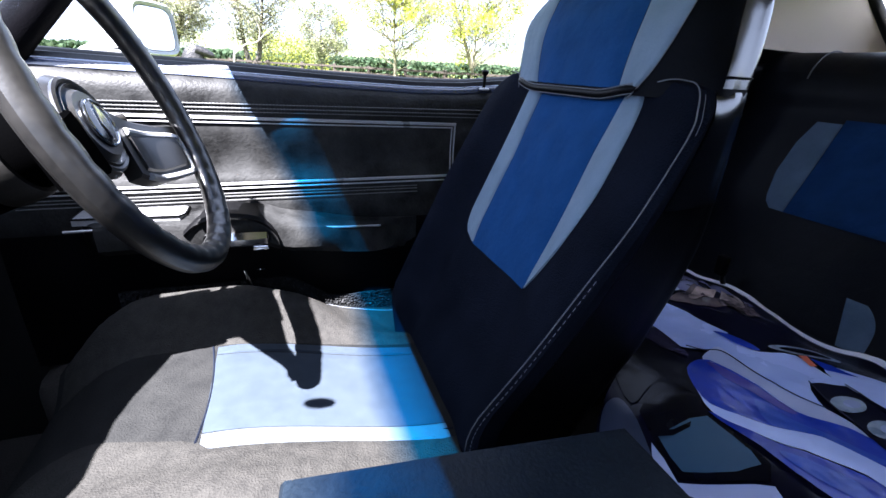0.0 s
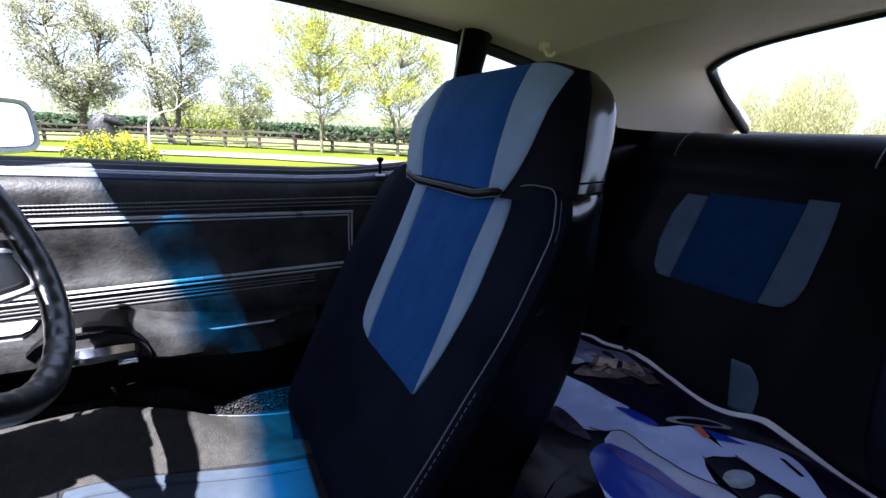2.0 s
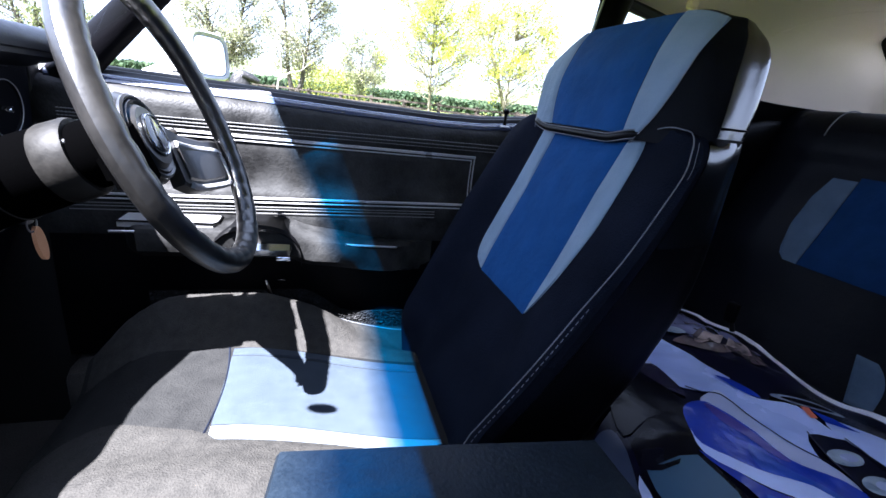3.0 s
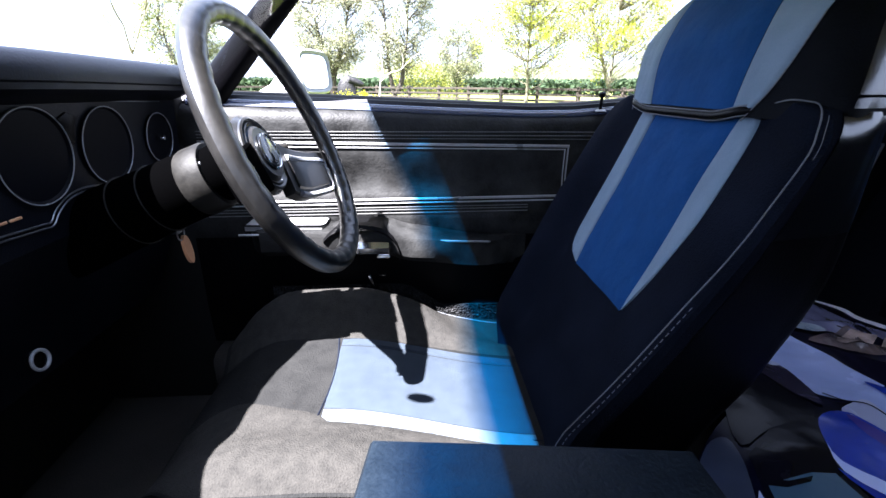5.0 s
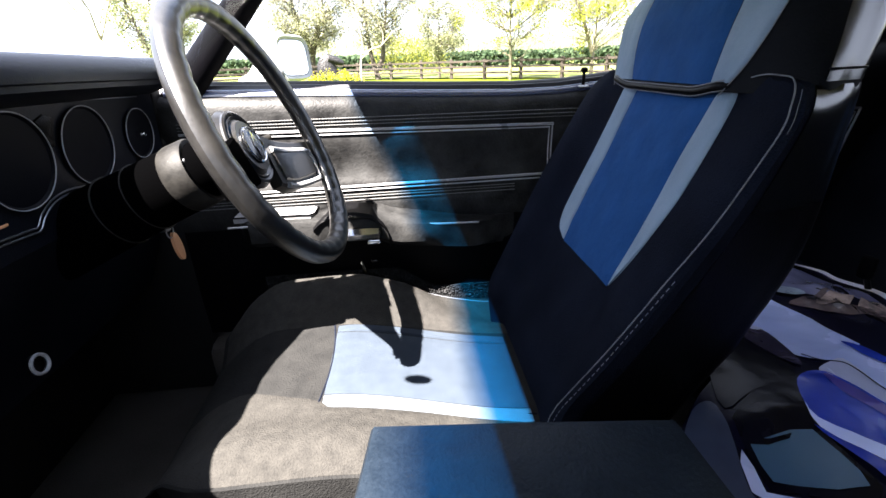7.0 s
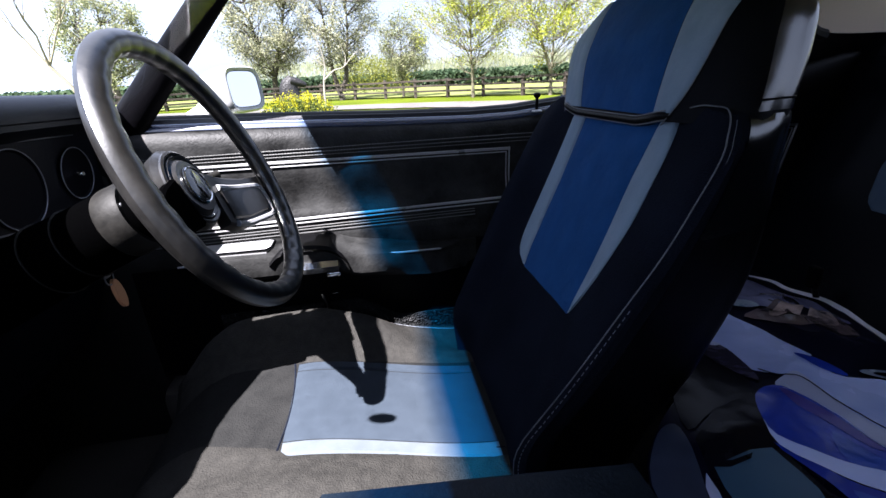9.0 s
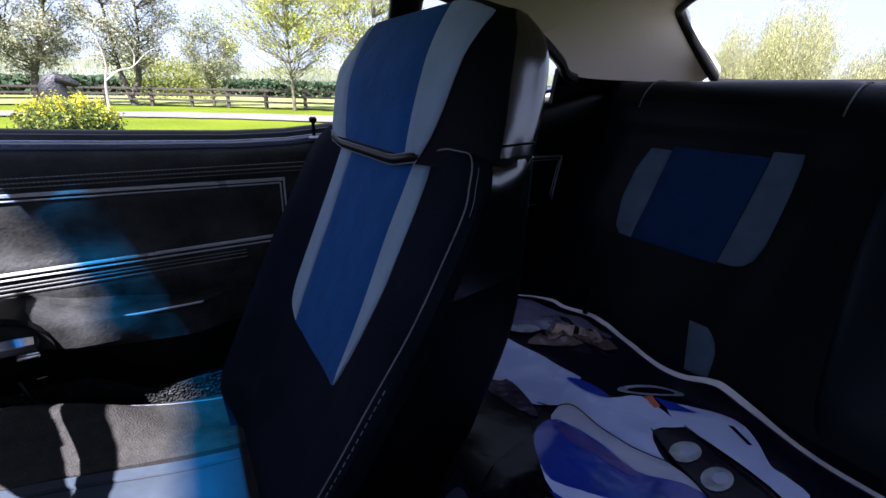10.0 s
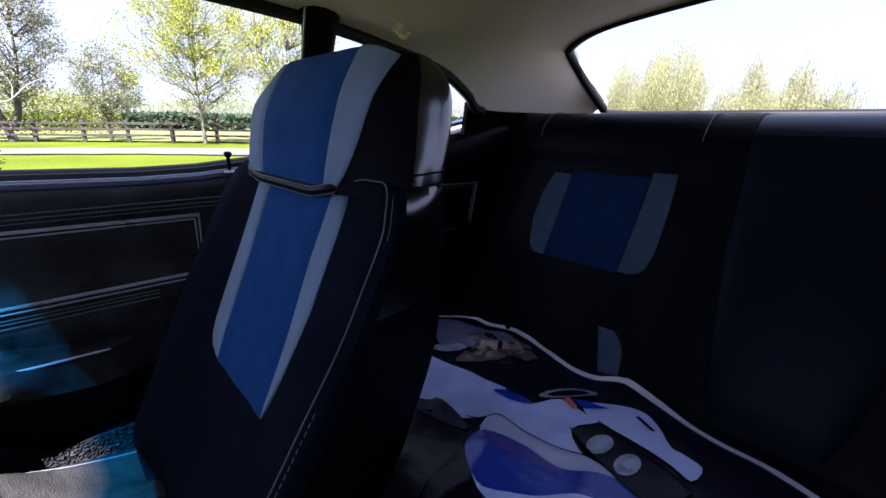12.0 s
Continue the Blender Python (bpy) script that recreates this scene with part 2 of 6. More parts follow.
PRINT_GLASS = mat("print_teal", (0.022, 0.055, 0.1), (0.045, 0.1, 0.165), 0.3, grain=10, bump=0.0, patch=6)
GRASS = mat("lawn", (0.04, 0.06, 0.0035), (0.09, 0.112, 0.0095), 0.95, grain=16, bump=0.5, patch=0.35, spec=0.02, dist=0.05)
GRAVEL = mat("gravel", (0.075, 0.07, 0.066), (0.14, 0.132, 0.124), 0.9, grain=14, bump=0.4, patch=0.8, spec=0.1, dist=0.03)
FENCE = mat("fence_wood", (0.014, 0.01, 0.007), (0.045, 0.034, 0.025), 0.8, grain=12, bump=0.3, patch=1.5)
BARK = mat("bark", (0.03, 0.026, 0.02), (0.08, 0.068, 0.052), 0.9, grain=25, bump=0.6, patch=3, dist=0.02)
PALE_BARK = mat("pale_bark", (0.2, 0.185, 0.16), (0.3, 0.28, 0.24), 0.85, grain=25, bump=0.4, patch=3, dist=0.02)
SPRING_BARK = mat("spring_bark", (0.1, 0.09, 0.06), (0.2, 0.18, 0.12), 0.9, grain=25, bump=0.5, patch=3, dist=0.02)
LEAF_DARK = mat("leaf_olive", (0.13, 0.14, 0.08), (0.42, 0.42, 0.28), 0.55, grain=4, bump=0.0, patch=0.9, island=0.9, spec=0.3)
LEAF_MID = mat("leaf_green", (0.1, 0.12, 0.055), (0.29, 0.3, 0.16), 0.55, grain=4, bump=0.0, patch=0.9, island=0.9, spec=0.3)
LEAF_SPRING = mat("leaf_spring", (0.2, 0.235, 0.016), (0.38, 0.41, 0.055), 0.6, grain=4, bump=0.0, patch=0.9, island=0.9, spec=0.2)
LEAF_GOLD = mat("leaf_gold", (0.26, 0.265, 0.11), (0.43, 0.43, 0.22), 0.6, grain=4, bump=0.0, patch=0.9, island=0.9, spec=0.2)
BUSH_TOP = mat("bush_leaf", (0.045, 0.07, 0.012), (0.17, 0.2, 0.035), 0.55, grain=5, bump=0.0, patch=2.5, island=0.8, spec=0.2)
SHOOT = mat("new_shoot", (0.24, 0.24, 0.006), (0.46, 0.42, 0.014), 0.5, grain=5, bump=0.0, patch=2.5, island=0.8, spec=0.2)
HEDGE = mat("hedge_leaf", (0.035, 0.062, 0.034), (0.075, 0.11, 0.06), 0.8, grain=2, bump=0.0, patch=0.3, island=0.6, spec=0.1)
STRAW = mat("dry_field", (0.1, 0.125, 0.03), (0.17, 0.19, 0.06), 0.9, grain=6, bump=0.3, patch=0.2, spec=0.1, dist=0.05)
# far trees and hills: distance haze is mixed into the base colours
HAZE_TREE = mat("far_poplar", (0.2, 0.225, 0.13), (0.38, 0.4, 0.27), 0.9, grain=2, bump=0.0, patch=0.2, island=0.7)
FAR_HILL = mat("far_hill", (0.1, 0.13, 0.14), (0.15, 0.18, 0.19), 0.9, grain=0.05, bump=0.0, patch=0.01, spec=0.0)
BRONZE = mat("dark_bronze", (0.006, 0.006, 0.007), (0.02, 0.02, 0.023), 0.5, 0.0, grain=30, bump=0.6, patch=8, spec=0.3, dist=0.03)
MIRROR = mat("mirror_glass", (0.85, 0.86, 0.87), (0.88, 0.89, 0.9), 0.03, 1.0, grain=5, bump=0.0, rough_vary=0.01)
SCREEN = pane_material("windscreen_glass", (0.86, 0.9, 0.9), (1.2395, 1.3025, (0.001, 0.18, 0.42)))
PANE = pane_material("side_glass", (0.6, 0.62, 0.61))
BACK_PANE = pane_material("rear_glass", (0.55, 0.57, 0.57))

GLOSS_VINYL = mat("glossy_vinyl", (0.0006, 0.0007, 0.001), (0.0018, 0.002, 0.0028), 0.2, grain=260, bump=0.03, patch=14, spec=1.0, fold=0.2, fold_size=0.004, rough_vary=0.05)
SIDE_CLOTH = mat("black_side_cloth", (0.0009, 0.0012, 0.0021), (0.0024, 0.003, 0.0048), 0.6, grain=420, bump=0.25, patch=13, spec=0.06, fold=0.4)
# grey velour again, darkened in colour for the shade on the rear seat
SHADED_GREY = mat("shaded_grey_velour", (0.05, 0.078, 0.12), (0.085, 0.122, 0.18), 0.85, grain=1200, bump=0.3, patch=22, spec=0.05, fold=0.6)
MAT_FLOOR = mat("dark_floor_carpet", (0.016, 0.015, 0.014), (0.055, 0.05, 0.045), 0.95, grain=400, bump=0.5, patch=5, spec=0.05)
RING = mat("dial_ring", (0.14, 0.145, 0.155), (0.24, 0.245, 0.26), 0.35, 0.0, grain=300, bump=0.0, spec=0.4)
for m in (LEAF_DARK, LEAF_MID, LEAF_SPRING, LEAF_GOLD, BUSH_TOP, SHOOT, HEDGE, HAZE_TREE, SHRUB):
    leafy(m)


# ---- building ----
def thing(name, at=(0, 0, 0), label="", category="", group="", kind=""):
    ob = new(name)
    ob.empty_display_size = 0.05
    ob.location = at
    return tagged(ob, label, category, group, kind)


def base(ob):
    at = Vector()
    while ob:
        at += ob.location
        ob = ob.parent
    return at


def part(name, geo, material, parent=None, label="", smooth=40, kind=""):
    """One mesh object from (points, faces) in metres of the place, under its parent."""
    if isinstance(geo, bmesh.types.BMesh):
        me = bpy.data.meshes.new(name)
        geo.to_mesh(me)
        geo.free()
    else:
        me = bpy.data.meshes.new(name)
        me.from_pydata([tuple(v) for v in geo[0]], [], geo[1])
        me.validate()
        bm = bmesh.new()
        bm.from_mesh(me)
        if len(bm.faces) < 40000:
            bmesh.ops.recalc_face_normals(bm, faces=bm.faces)
        bm.to_mesh(me)
        bm.free()
    me.materials.append(material)
    if smooth:
        me.shade_smooth()
        me.set_sharp_from_angle(angle=radians(smooth))
    ob = new(name, me)
    if parent:
        ob.parent = parent
        ob.matrix_parent_inverse = Matrix.Translation(-base(parent))
        if parent.type == "MESH":
            ob.matrix_parent_inverse = Matrix.Identity(4)
    if label:
        ob["label"] = label
    if kind:
        ob["kind"] = kind
    return ob


def alone(name, geo, material, label, category, group="", kind="", smooth=40):
    return tagged(part(name, geo, material, None, "", smooth), label, category, group, kind)


def join(*geos):
    v, f = [], []
    for gv, gf in geos:
        k = len(v)
        v += [tuple(p) for p in gv]
        f += [tuple(i + k for i in q) for q in gf]
    return v, f


def grid(fn, nu, nv, ring=False):
    """A sheet of (nu + 1) x (nv + 1) points fn(u, v), u and v from 0 to 1; ring: closed along u."""
    m = nu if ring else nu + 1
    v = [fn(i / nu, j / nv) for j in range(nv + 1) for i in range(m)]
    f = [(j * m + i, j * m + (i + 1) % m, (j + 1) * m + (i + 1) % m, (j + 1) * m + i) for j in range(nv) for i in range(nu)]
    return v, f


def slab(fn, nu, nv, thick):
    """A sheet with thickness: fn's points, and the same moved by the vector thick, closed round the edge."""
    v, f = grid(fn, nu, nv)
    n = len(v)
    t = Vector(thick)
    w = [tuple(Vector(p) + t) for p in v]
    g = f + [tuple(i + n for i in reversed(q)) for q in f]
    m = nu + 1
    edge = [i for i in range(m)] + [j * m + nu for j in range(1, nv + 1)] + [nv * m + i for i in range(nu - 1, -1, -1)] + [j * m for j in range(nv - 1, 0, -1)]
    g += [(a, b, b + n, a + n) for a, b in zip(edge, edge[1:] + edge[:1])]
    return [tuple(p) for p in v] + w, g


def loft(rings, cap=True):
    n = len(rings[0])
    v = [tuple(p) for r in rings for p in r]
    f = [(j * n + i, j * n + (i + 1) % n, (j + 1) * n + (i + 1) % n, (j + 1) * n + i) for j in range(len(rings) - 1) for i in range(n)]
    if cap:
        f += [tuple(range(n))[::-1], tuple((len(rings) - 1) * n + i for i in range(n))]
    return v, f


def spline(pts, n):
    """n + 1 points on a smooth curve through pts."""
    p = [Vector(q) for q in pts]
    p = [2 * p[0] - p[1], *p, 2 * p[-1] - p[-2]]
    out = []
    for k in range(n + 1):
        s = min(k / n * (len(pts) - 1), len(pts) - 1 - 1e-9)
        i, t = int(s), s - int(s)
        a, b, c, d = p[i:i + 4]
        out.append(0.5 * (2 * b + (c - a) * t + (2 * a - 5 * b + 4 * c - d) * t * t + (3 * b - a - 3 * c + d) * t ** 3))
    return out


def tube(pts, r, n=8, closed=False, flat=1.0):
    """A round bar along pts; r: a radius or one for each point."""
    pts = [Vector(p) for p in pts]
    rings, side = [], None
    for i, p in enumerate(pts):
        if closed:
            d = pts[(i + 1) % len(pts)] - pts[i - 1]
        else:
            d = pts[min(i + 1, len(pts) - 1)] - pts[max(i - 1, 0)]
        d.normalize()
        ref = side if side else (Vector((0, 0, 1)) if abs(d.z) < 0.9 else Vector((1, 0, 0)))
        side = (ref - ref.dot(d) * d).normalized()
        up = d.cross(side)
        rad = r[i] if isinstance(r, (list, tuple)) else r
        rings.append([p + rad * (math.cos(a) * side * flat + math.sin(a) * up) for a in (2 * math.pi * k / n for k in range(n))])
    if closed:
        v, f = loft(rings, False)
        k = (len(rings) - 1) * n
        return v, f + [(k + i, k + (i + 1) % n, (i + 1) % n, i) for i in range(n)]
    return loft(rings)


def rbox(x0, x1, y0, y1, z0, z1, r=0.01, seg=2):
    bm = bmesh.new()
    bmesh.ops.create_cube(bm, size=1, matrix=Matrix.Translation(((x0 + x1) / 2, (y0 + y1) / 2, (z0 + z1) / 2)) @ Matrix.Diagonal((x1 - x0, y1 - y0, z1 - z0, 1)))
    if r:
        bmesh.ops.bevel(bm, geom=bm.edges[:], offset=r, segments=seg, affect="EDGES", profile=0.5)
    v = [tuple(p.co) for p in bm.verts]
    f = [tuple(p.index for p in q.verts) for q in bm.faces]
    bm.free()
    return v, f


def moved(geo, m):
    return [tuple(m @ Vector(p)) for p in geo[0]], geo[1]


def turned(profile, n, m, close=True):
    """A turned body: profile of (radius, height) pairs about the local z axis, placed by the matrix m."""
    rings = [[m @ Vector((r * math.cos(a), r * math.sin(a), h)) for a in (2 * math.pi * k / n for k in range(n))] for r, h in profile]
    return loft(rings, close)


def table(x, pairs):
    """Straight lines between (x, value) pairs."""
    for (x0, v0), (x1, v1) in zip(pairs, pairs[1:]):
        if x <= x1:
            return lerp(v0, v1, max(0, (x - x0) / (x1 - x0)))
    return pairs[-1][1]


def ease(a, b, x):
    t = min(1, max(0, (x - a) / (b - a)))
    return t * t * (3 - 2 * t)


YC = 0.16          # the car's middle
SEAT_Y = 0.632     # the driver's seat's middle
SILL = [(-0.45, 0.994), (-0.36, 0.991), (-0.12, 0.984), (0.12, 0.974), (0.3, 0.9685), (0.4, 0.97), (0.52, 0.9805), (0.66, 0.998), (1.0, 1.04), (1.25, 1.088), (1.5, 1.09)]


def mirrored(geo):
    return [(p[0], 2 * YC - p[1], p[2]) for p in geo[0]], [tuple(reversed(q)) for q in geo[1]]


def glass_y(z):
    return 1.0 - 0.41 * (z - 0.97)


# ---- outdoors ----
def ground_fn(u, v):
    a, r = 2 * math.pi * u, 600 * v ** 3
    return (r * math.cos(a), r * math.sin(a), 0.02 * math.sin(r * 0.21) * math.cos(3 * a) * min(1, r / 20) - 0.02)


alone("ground", grid(ground_fn, 96, 60, True), GRASS, "mown green lawn reaching to the far fields", "lawn", kind="structure")
DRIVE = spline([(-40, 31, 0), (-20, 26, 0), (-5.5, 22.4, 0), (1.3, 19.7, 0), (5.7, 16.2, 0), (12, 9.5, 0), (24, -6, 0)], 60)


def drive_fn(u, v):
    i = min(59, int(v * 60))
    d = (DRIVE[i + 1] - DRIVE[i]).normalized()
    p = DRIVE[min(60, round(v * 60))] + Vector((-d.y, d.x, 0)) * (u - 0.66) * (3.0 + 0.3 * noise.noise((v * 40, u * 3, 0)))
    return (p.x, p.y, 0.022)


alone("road", grid(drive_fn, 4, 60), GRAVEL, "pale gravel driveway crossing the lawn", "driveway", kind="structure")

FENCE_LINE = spline([(-26, 20, 0), (-14, 26.5, 0), (-6, 29.4, 0), (-0.8, 28.6, 0), (4.3, 24.4, 0), (8.2, 20.4, 0), (14, 14, 0), (24, 2, 0)], 280)
field_rows = [(p.x, p.y) for p in FENCE_LINE[::7]]
alone("paddock", grid(lambda u, v: (lerp(field_rows[round(u * 40)][0], field_rows[round(u * 40)][0] * 3 + 10, v), lerp(field_rows[round(u * 40)][1] + 0.6, field_rows[round(u * 40)][1] * 1.5 + 40, v), 0.045), 40, 20), STRAW, "pale dry grass paddock beyond the fence", "field", kind="structure")
fence = thing("fence", FENCE_LINE[120], "dark brown three-rail wooden post fence beside the driveway", "fence")
post_ends, run, last = [], 0.0, FENCE_LINE[0]
for q in FENCE_LINE:
    run += (q - last).length
    last = q
    if run > 2.05 or not post_ends:
        post_ends.append(q.copy())
        run = 0.0
for q in post_ends:
    part("post", moved(rbox(-0.075, 0.075, -0.075, 0.075, -0.1, 0.95 + random.uniform(-0.03, 0.03), 0.012, 1),
                       Matrix.Translation(q) @ Matrix.Rotation(random.uniform(-0.5, 0.5), 4, "Z") @ Matrix.Rotation(random.uniform(-0.02, 0.02), 4, "X")), FENCE, fence)
for a, b in zip(post_ends, post_ends[1:]):
    d = (b - a).normalized()
    side = Vector((-d.y, d.x, 0)) * 0.09
    for h in (0.32, 0.58, 0.84):
        c, e = a - side + Vector((0, 0, h + random.uniform(-0.015, 0.015))), b - side + Vector((0, 0, h + random.uniform(-0.015, 0.015)))
        part("rail", moved(rbox(0, (e - c).length, -0.02, 0.02, -0.05, 0.05, 0.006, 1),
                           Matrix.Translation(c) @ (e - c).to_track_quat("X", "Z").to_matrix().to_4x4()), FENCE, fence)


def leaf_cloud(points, size, rng, flat=0.5):
    """Small four-cornered leaves, folded along the middle, round given points."""
    v, f = [], []
    for p in points:
        a = Vector(rng.normal(size=3)).normalized()
        b = a.cross(Vector(rng.normal(size=3))).normalized()
        s = size * rng.uniform(0.6, 1.4)
        k = len(v)
        v += [tuple(p - a * s), tuple(p + b * s * flat), tuple(p + a * s), tuple(p - b * s * flat)]
        f.append((k, k + 1, k + 2, k + 3))
    return v, f


def tree(at, height, spread, bark, leaf, leaves, seed, trunk_h=0.28, leaf_size=0.07, thick=0.12, label="", fork=1, clump=0.35, lean=0.0, low=0.0,
         leader=False, flat=0.5):
    """A trunk that parts into limbs and twigs, with leaves in clumps about the twigs' ends; leader: one stem to the top."""
    rng = np.random.default_rng(seed)
    root = thing("tree", at, label, "tree")
    wood, tips = [], []

    def limb(p, d, length, r, depth, rise=0.05):
        pts, q = [p], p.copy()
        for k in range(4):
            d = (d + Vector(rng.normal(scale=0.13, size=3)) + Vector((0, 0, rise))).normalized()
            q = q + d * length / 4
            pts.append(q.copy())
        wood.append(tube(pts, [r * (1 - 0.14 * k) for k in range(5)], 6 if depth < 2 else 4))
        if depth >= 3:
            tips.extend(pts[1:])
            return
        if depth == 2:
            tips.extend(pts[3:])
        for k in range(rng.integers(3, 5) + leader):
            t = pts[rng.integers(1 if leader else 2, 5)]
            turn = rng.uniform(0, 6.28)
            out = Vector((math.cos(turn), math.sin(turn), rng.uniform(0.1, 0.9)))
            limb(t, (d * 0.7 + out * spread).normalized(), length * rng.uniform(0.5, 0.75), r * 0.5, depth + 1, rise)

    start = Vector(at)
    trunk_pts = [start + Vector((lean * k / 3 + rng.normal(scale=0.03), rng.normal(scale=0.03), height * trunk_h * k / 3 - 0.05)) for k in range(4)]
    part("trunk", tube(trunk_pts, [thick * 1.3, thick, thick * 0.9, thick * 0.85], 10), bark, root)
    if leader:
        stem = [trunk_pts[-1] + Vector((rng.normal(scale=0.06 * k), rng.normal(scale=0.06 * k), height * (0.93 - trunk_h) * k / 8)) for k in range(9)]
        wood.append(tube(stem, [thick * (0.8 - 0.085 * k) for k in range(9)], 7))
        for k in range(15 + fork):
            t = k / (14 + fork)
            turn = 2.4 * k + rng.uniform(-0.4, 0.4)
            p = stem[0].lerp(stem[-1], 0.92 * t) if t > 0.06 else stem[0]
            limb(p, Vector((math.cos(turn), math.sin(turn), lerp(0.55, 1.3, t))).normalized(), height * spread * lerp(0.46, 0.16, t ** 1.3), thick * lerp(0.34, 0.16, t), 2 if t > 0.35 and k % 3 else 1, 0.1)
    else:
        for k in range(3 + fork):
            turn = 6.28 * k / (3 + fork) + rng.uniform(-0.4, 0.4)
            limb(trunk_pts[-1], Vector((math.cos(turn) * spread, math.sin(turn) * spread, 0.9 if k else 1.6)).normalized(), height * 0.34, thick * 0.6, 1)
    part("limbs", join(*wood), bark, root)
    if leaves:
        pts = []
        top = max(p.z for p in tips)
        chosen = [tips[i] for i in rng.permutation(len(tips))[:max(8, int(len(tips) * 0.8))]]
        for k in range(leaves):
            t = chosen[rng.integers(len(chosen))]
            pts.append(t + Vector(rng.normal(scale=clump * (0.7 + 0.5 * (top - t.z) / height), size=3)))
        if low:
            pts = [p for p in pts if p.z > low]
        part("crown", leaf_cloud(pts, leaf_size, rng, flat), leaf, root, "", 0)
    return root


def crowned(at, stems, middle, rx, rz, clumps, leaves, seed, bark, leaf, size, tight, thick, label, rise=0.55, hollow=0.45, low=0.9):
    """A tree whose limbs rise from its stems to clumps of leaves that fill a rounded crown."""
    rng = np.random.default_rng(seed)
    root = thing("tree", at, label, "tree")
    ways = []
    for stem in stems:
        way = spline([Vector(at) + Vector(p) for p in stem], 14)
        ways.append(way)
        part("trunk", tube(way, [thick * lerp(1.2, 0.25, (k / 14) ** 0.8) for k in range(15)], 9), bark, root)
    wood, pts = [], []
    for k in range(clumps):
        d = Vector(rng.normal(size=3)).normalized() * rng.uniform(hollow, 1.0) ** 0.6
        c = Vector(at) + Vector(middle) + Vector((d.x * rx, d.y * rx, d.z * rz))
        c.x += 0.25 * rx * noise.noise((c.x, c.z, seed))
        c.z = max(c.z, low + 0.5 * abs(c.x - at[0]) * rng.uniform(0, 0.6))
        way = min(ways, key=lambda w: abs(w[7].x - c.x))
        reach = ((c - way[7]).to_2d()).length
        foot = min(way[3:], key=lambda q: abs(q.z - (c.z - rise * reach)))
        bow = foot.lerp(c, 0.55) + Vector(rng.normal(scale=0.1, size=3)) + Vector((0, 0, -0.06 * reach))
        line = spline([foot, bow, c], 5)
        wood.append(tube(line, [max(0.006, thick * 0.2 * (1 - 0.17 * j)) for j in range(6)], 4))
        for j in range(3):
            q = line[rng.integers(2, 5)]
            wood.append(tube([q, q.lerp(c, 0.6) + Vector(rng.normal(scale=tight, size=3)), c + Vector(rng.normal(scale=1.6 * tight, size=3))], [0.011, 0.009, 0.005], 3))
        for j in range(int(leaves / clumps * rng.uniform(0.4, 1.6))):
            pts.append(c + Vector(rng.normal(scale=tight, size=3)) + (line[3] - c) * abs(rng.normal(scale=0.2)))
    part("limbs", join(*wood), bark, root)
    part("crown", leaf_cloud(pts, size, rng), leaf, root, "", 0)


crowned((-5.15, 30.6, 0), [[(0, 0, -0.05), (0.05, 0, 0.9), (0.1, 0, 1.9), (-0.5, 0.2, 3.2), (-0.9, 0, 5.5)], [(0.08, 0, 1.6), (0.5, 0, 2.6), (0.9, -0.1, 3.8), (1.3, 0, 5.2)]], (0.0, 0, 4.6), 2.5, 3.3, 150, 20000, 11, BARK, LEAF_DARK, 0.058, 0.27, 0.2,
        "broad olive-leaved evergreen tree behind the fence", low=1.7)
crowned((-1.05, 29.2, 0), [[(0, 0, -0.05), (-0.25, 0, 0.9), (-0.42, 0, 1.9), (-0.5, 0, 3.4), (-0.7, 0, 6.5)], [(0.02, 0, 0.5), (0.35, 0, 1.3), (0.45, 0, 2.3), (0.7, 0, 3.6), (0.8, 0, 6.0)]], (0.2, 0, 5.0), 2.3, 3.6, 135, 17500, 12, BARK, LEAF_DARK, 0.056, 0.25, 0.16,
        "tall evergreen tree with leaning forked trunk by the fence", low=1.9)
crowned((2.45, 27.0, 0), [[(0, 0, -0.05), (0.02, 0, 0.7), (0.0, 0, 1.5), (0.1, 0, 3.4)]], (0.1, 0, 2.75), 1.45, 1.8, 85, 8500, 13, BARK, LEAF_MID, 0.046, 0.19, 0.07,
        "small rounded green tree behind the fence")
crowned((5.45, 22.5, 0), [[(0, 0, -0.05), (0.0, 0, 1.2), (-0.05, 0, 2.2), (0.1, 0, 6.3)]], (-0.1, 0, 4.6), 3.0, 3.1, 230, 17000, 14, SPRING_BARK, LEAF_SPRING, 0.045, 0.2, 0.085,
        "young spring tree with sparse yellow-green leaves", 0.7, 0.1)
crowned((8.45, 20.1, 0), [[(0, 0, -0.05), (0.0, 0, 1.0), (0.05, 0, 1.8), (0.1, 0, 5.8)], [(0, 0, 1.0), (-0.35, 0, 1.9), (-0.9, 0, 3.2), (-1.2, 0, 4.4)]], (-0.25, 0, 4.1), 2.75, 2.8, 190, 13500, 15, SPRING_BARK, LEAF_SPRING, 0.045, 0.2, 0.085,
        "young spring tree with open limbs and yellow-green leaves", 0.7, 0.1)
sapling = thing("tree", (-1.27, 17.5, 0), "bare pale-barked sapling with a long bowed branch", "tree")
part("trunk", tube(spline([(-1.27, 17.5, -0.05), (-1.24, 17.5, 0.5), (-1.2, 17.5, 1.05), (-1.1, 17.52, 1.55), (-1.16, 17.5, 2.1), (-1.38, 17.5, 2.75)], 18), [lerp(0.05, 0.012, (k / 18) ** 0.8) for k in range(19)], 8), PALE_BARK, sapling)
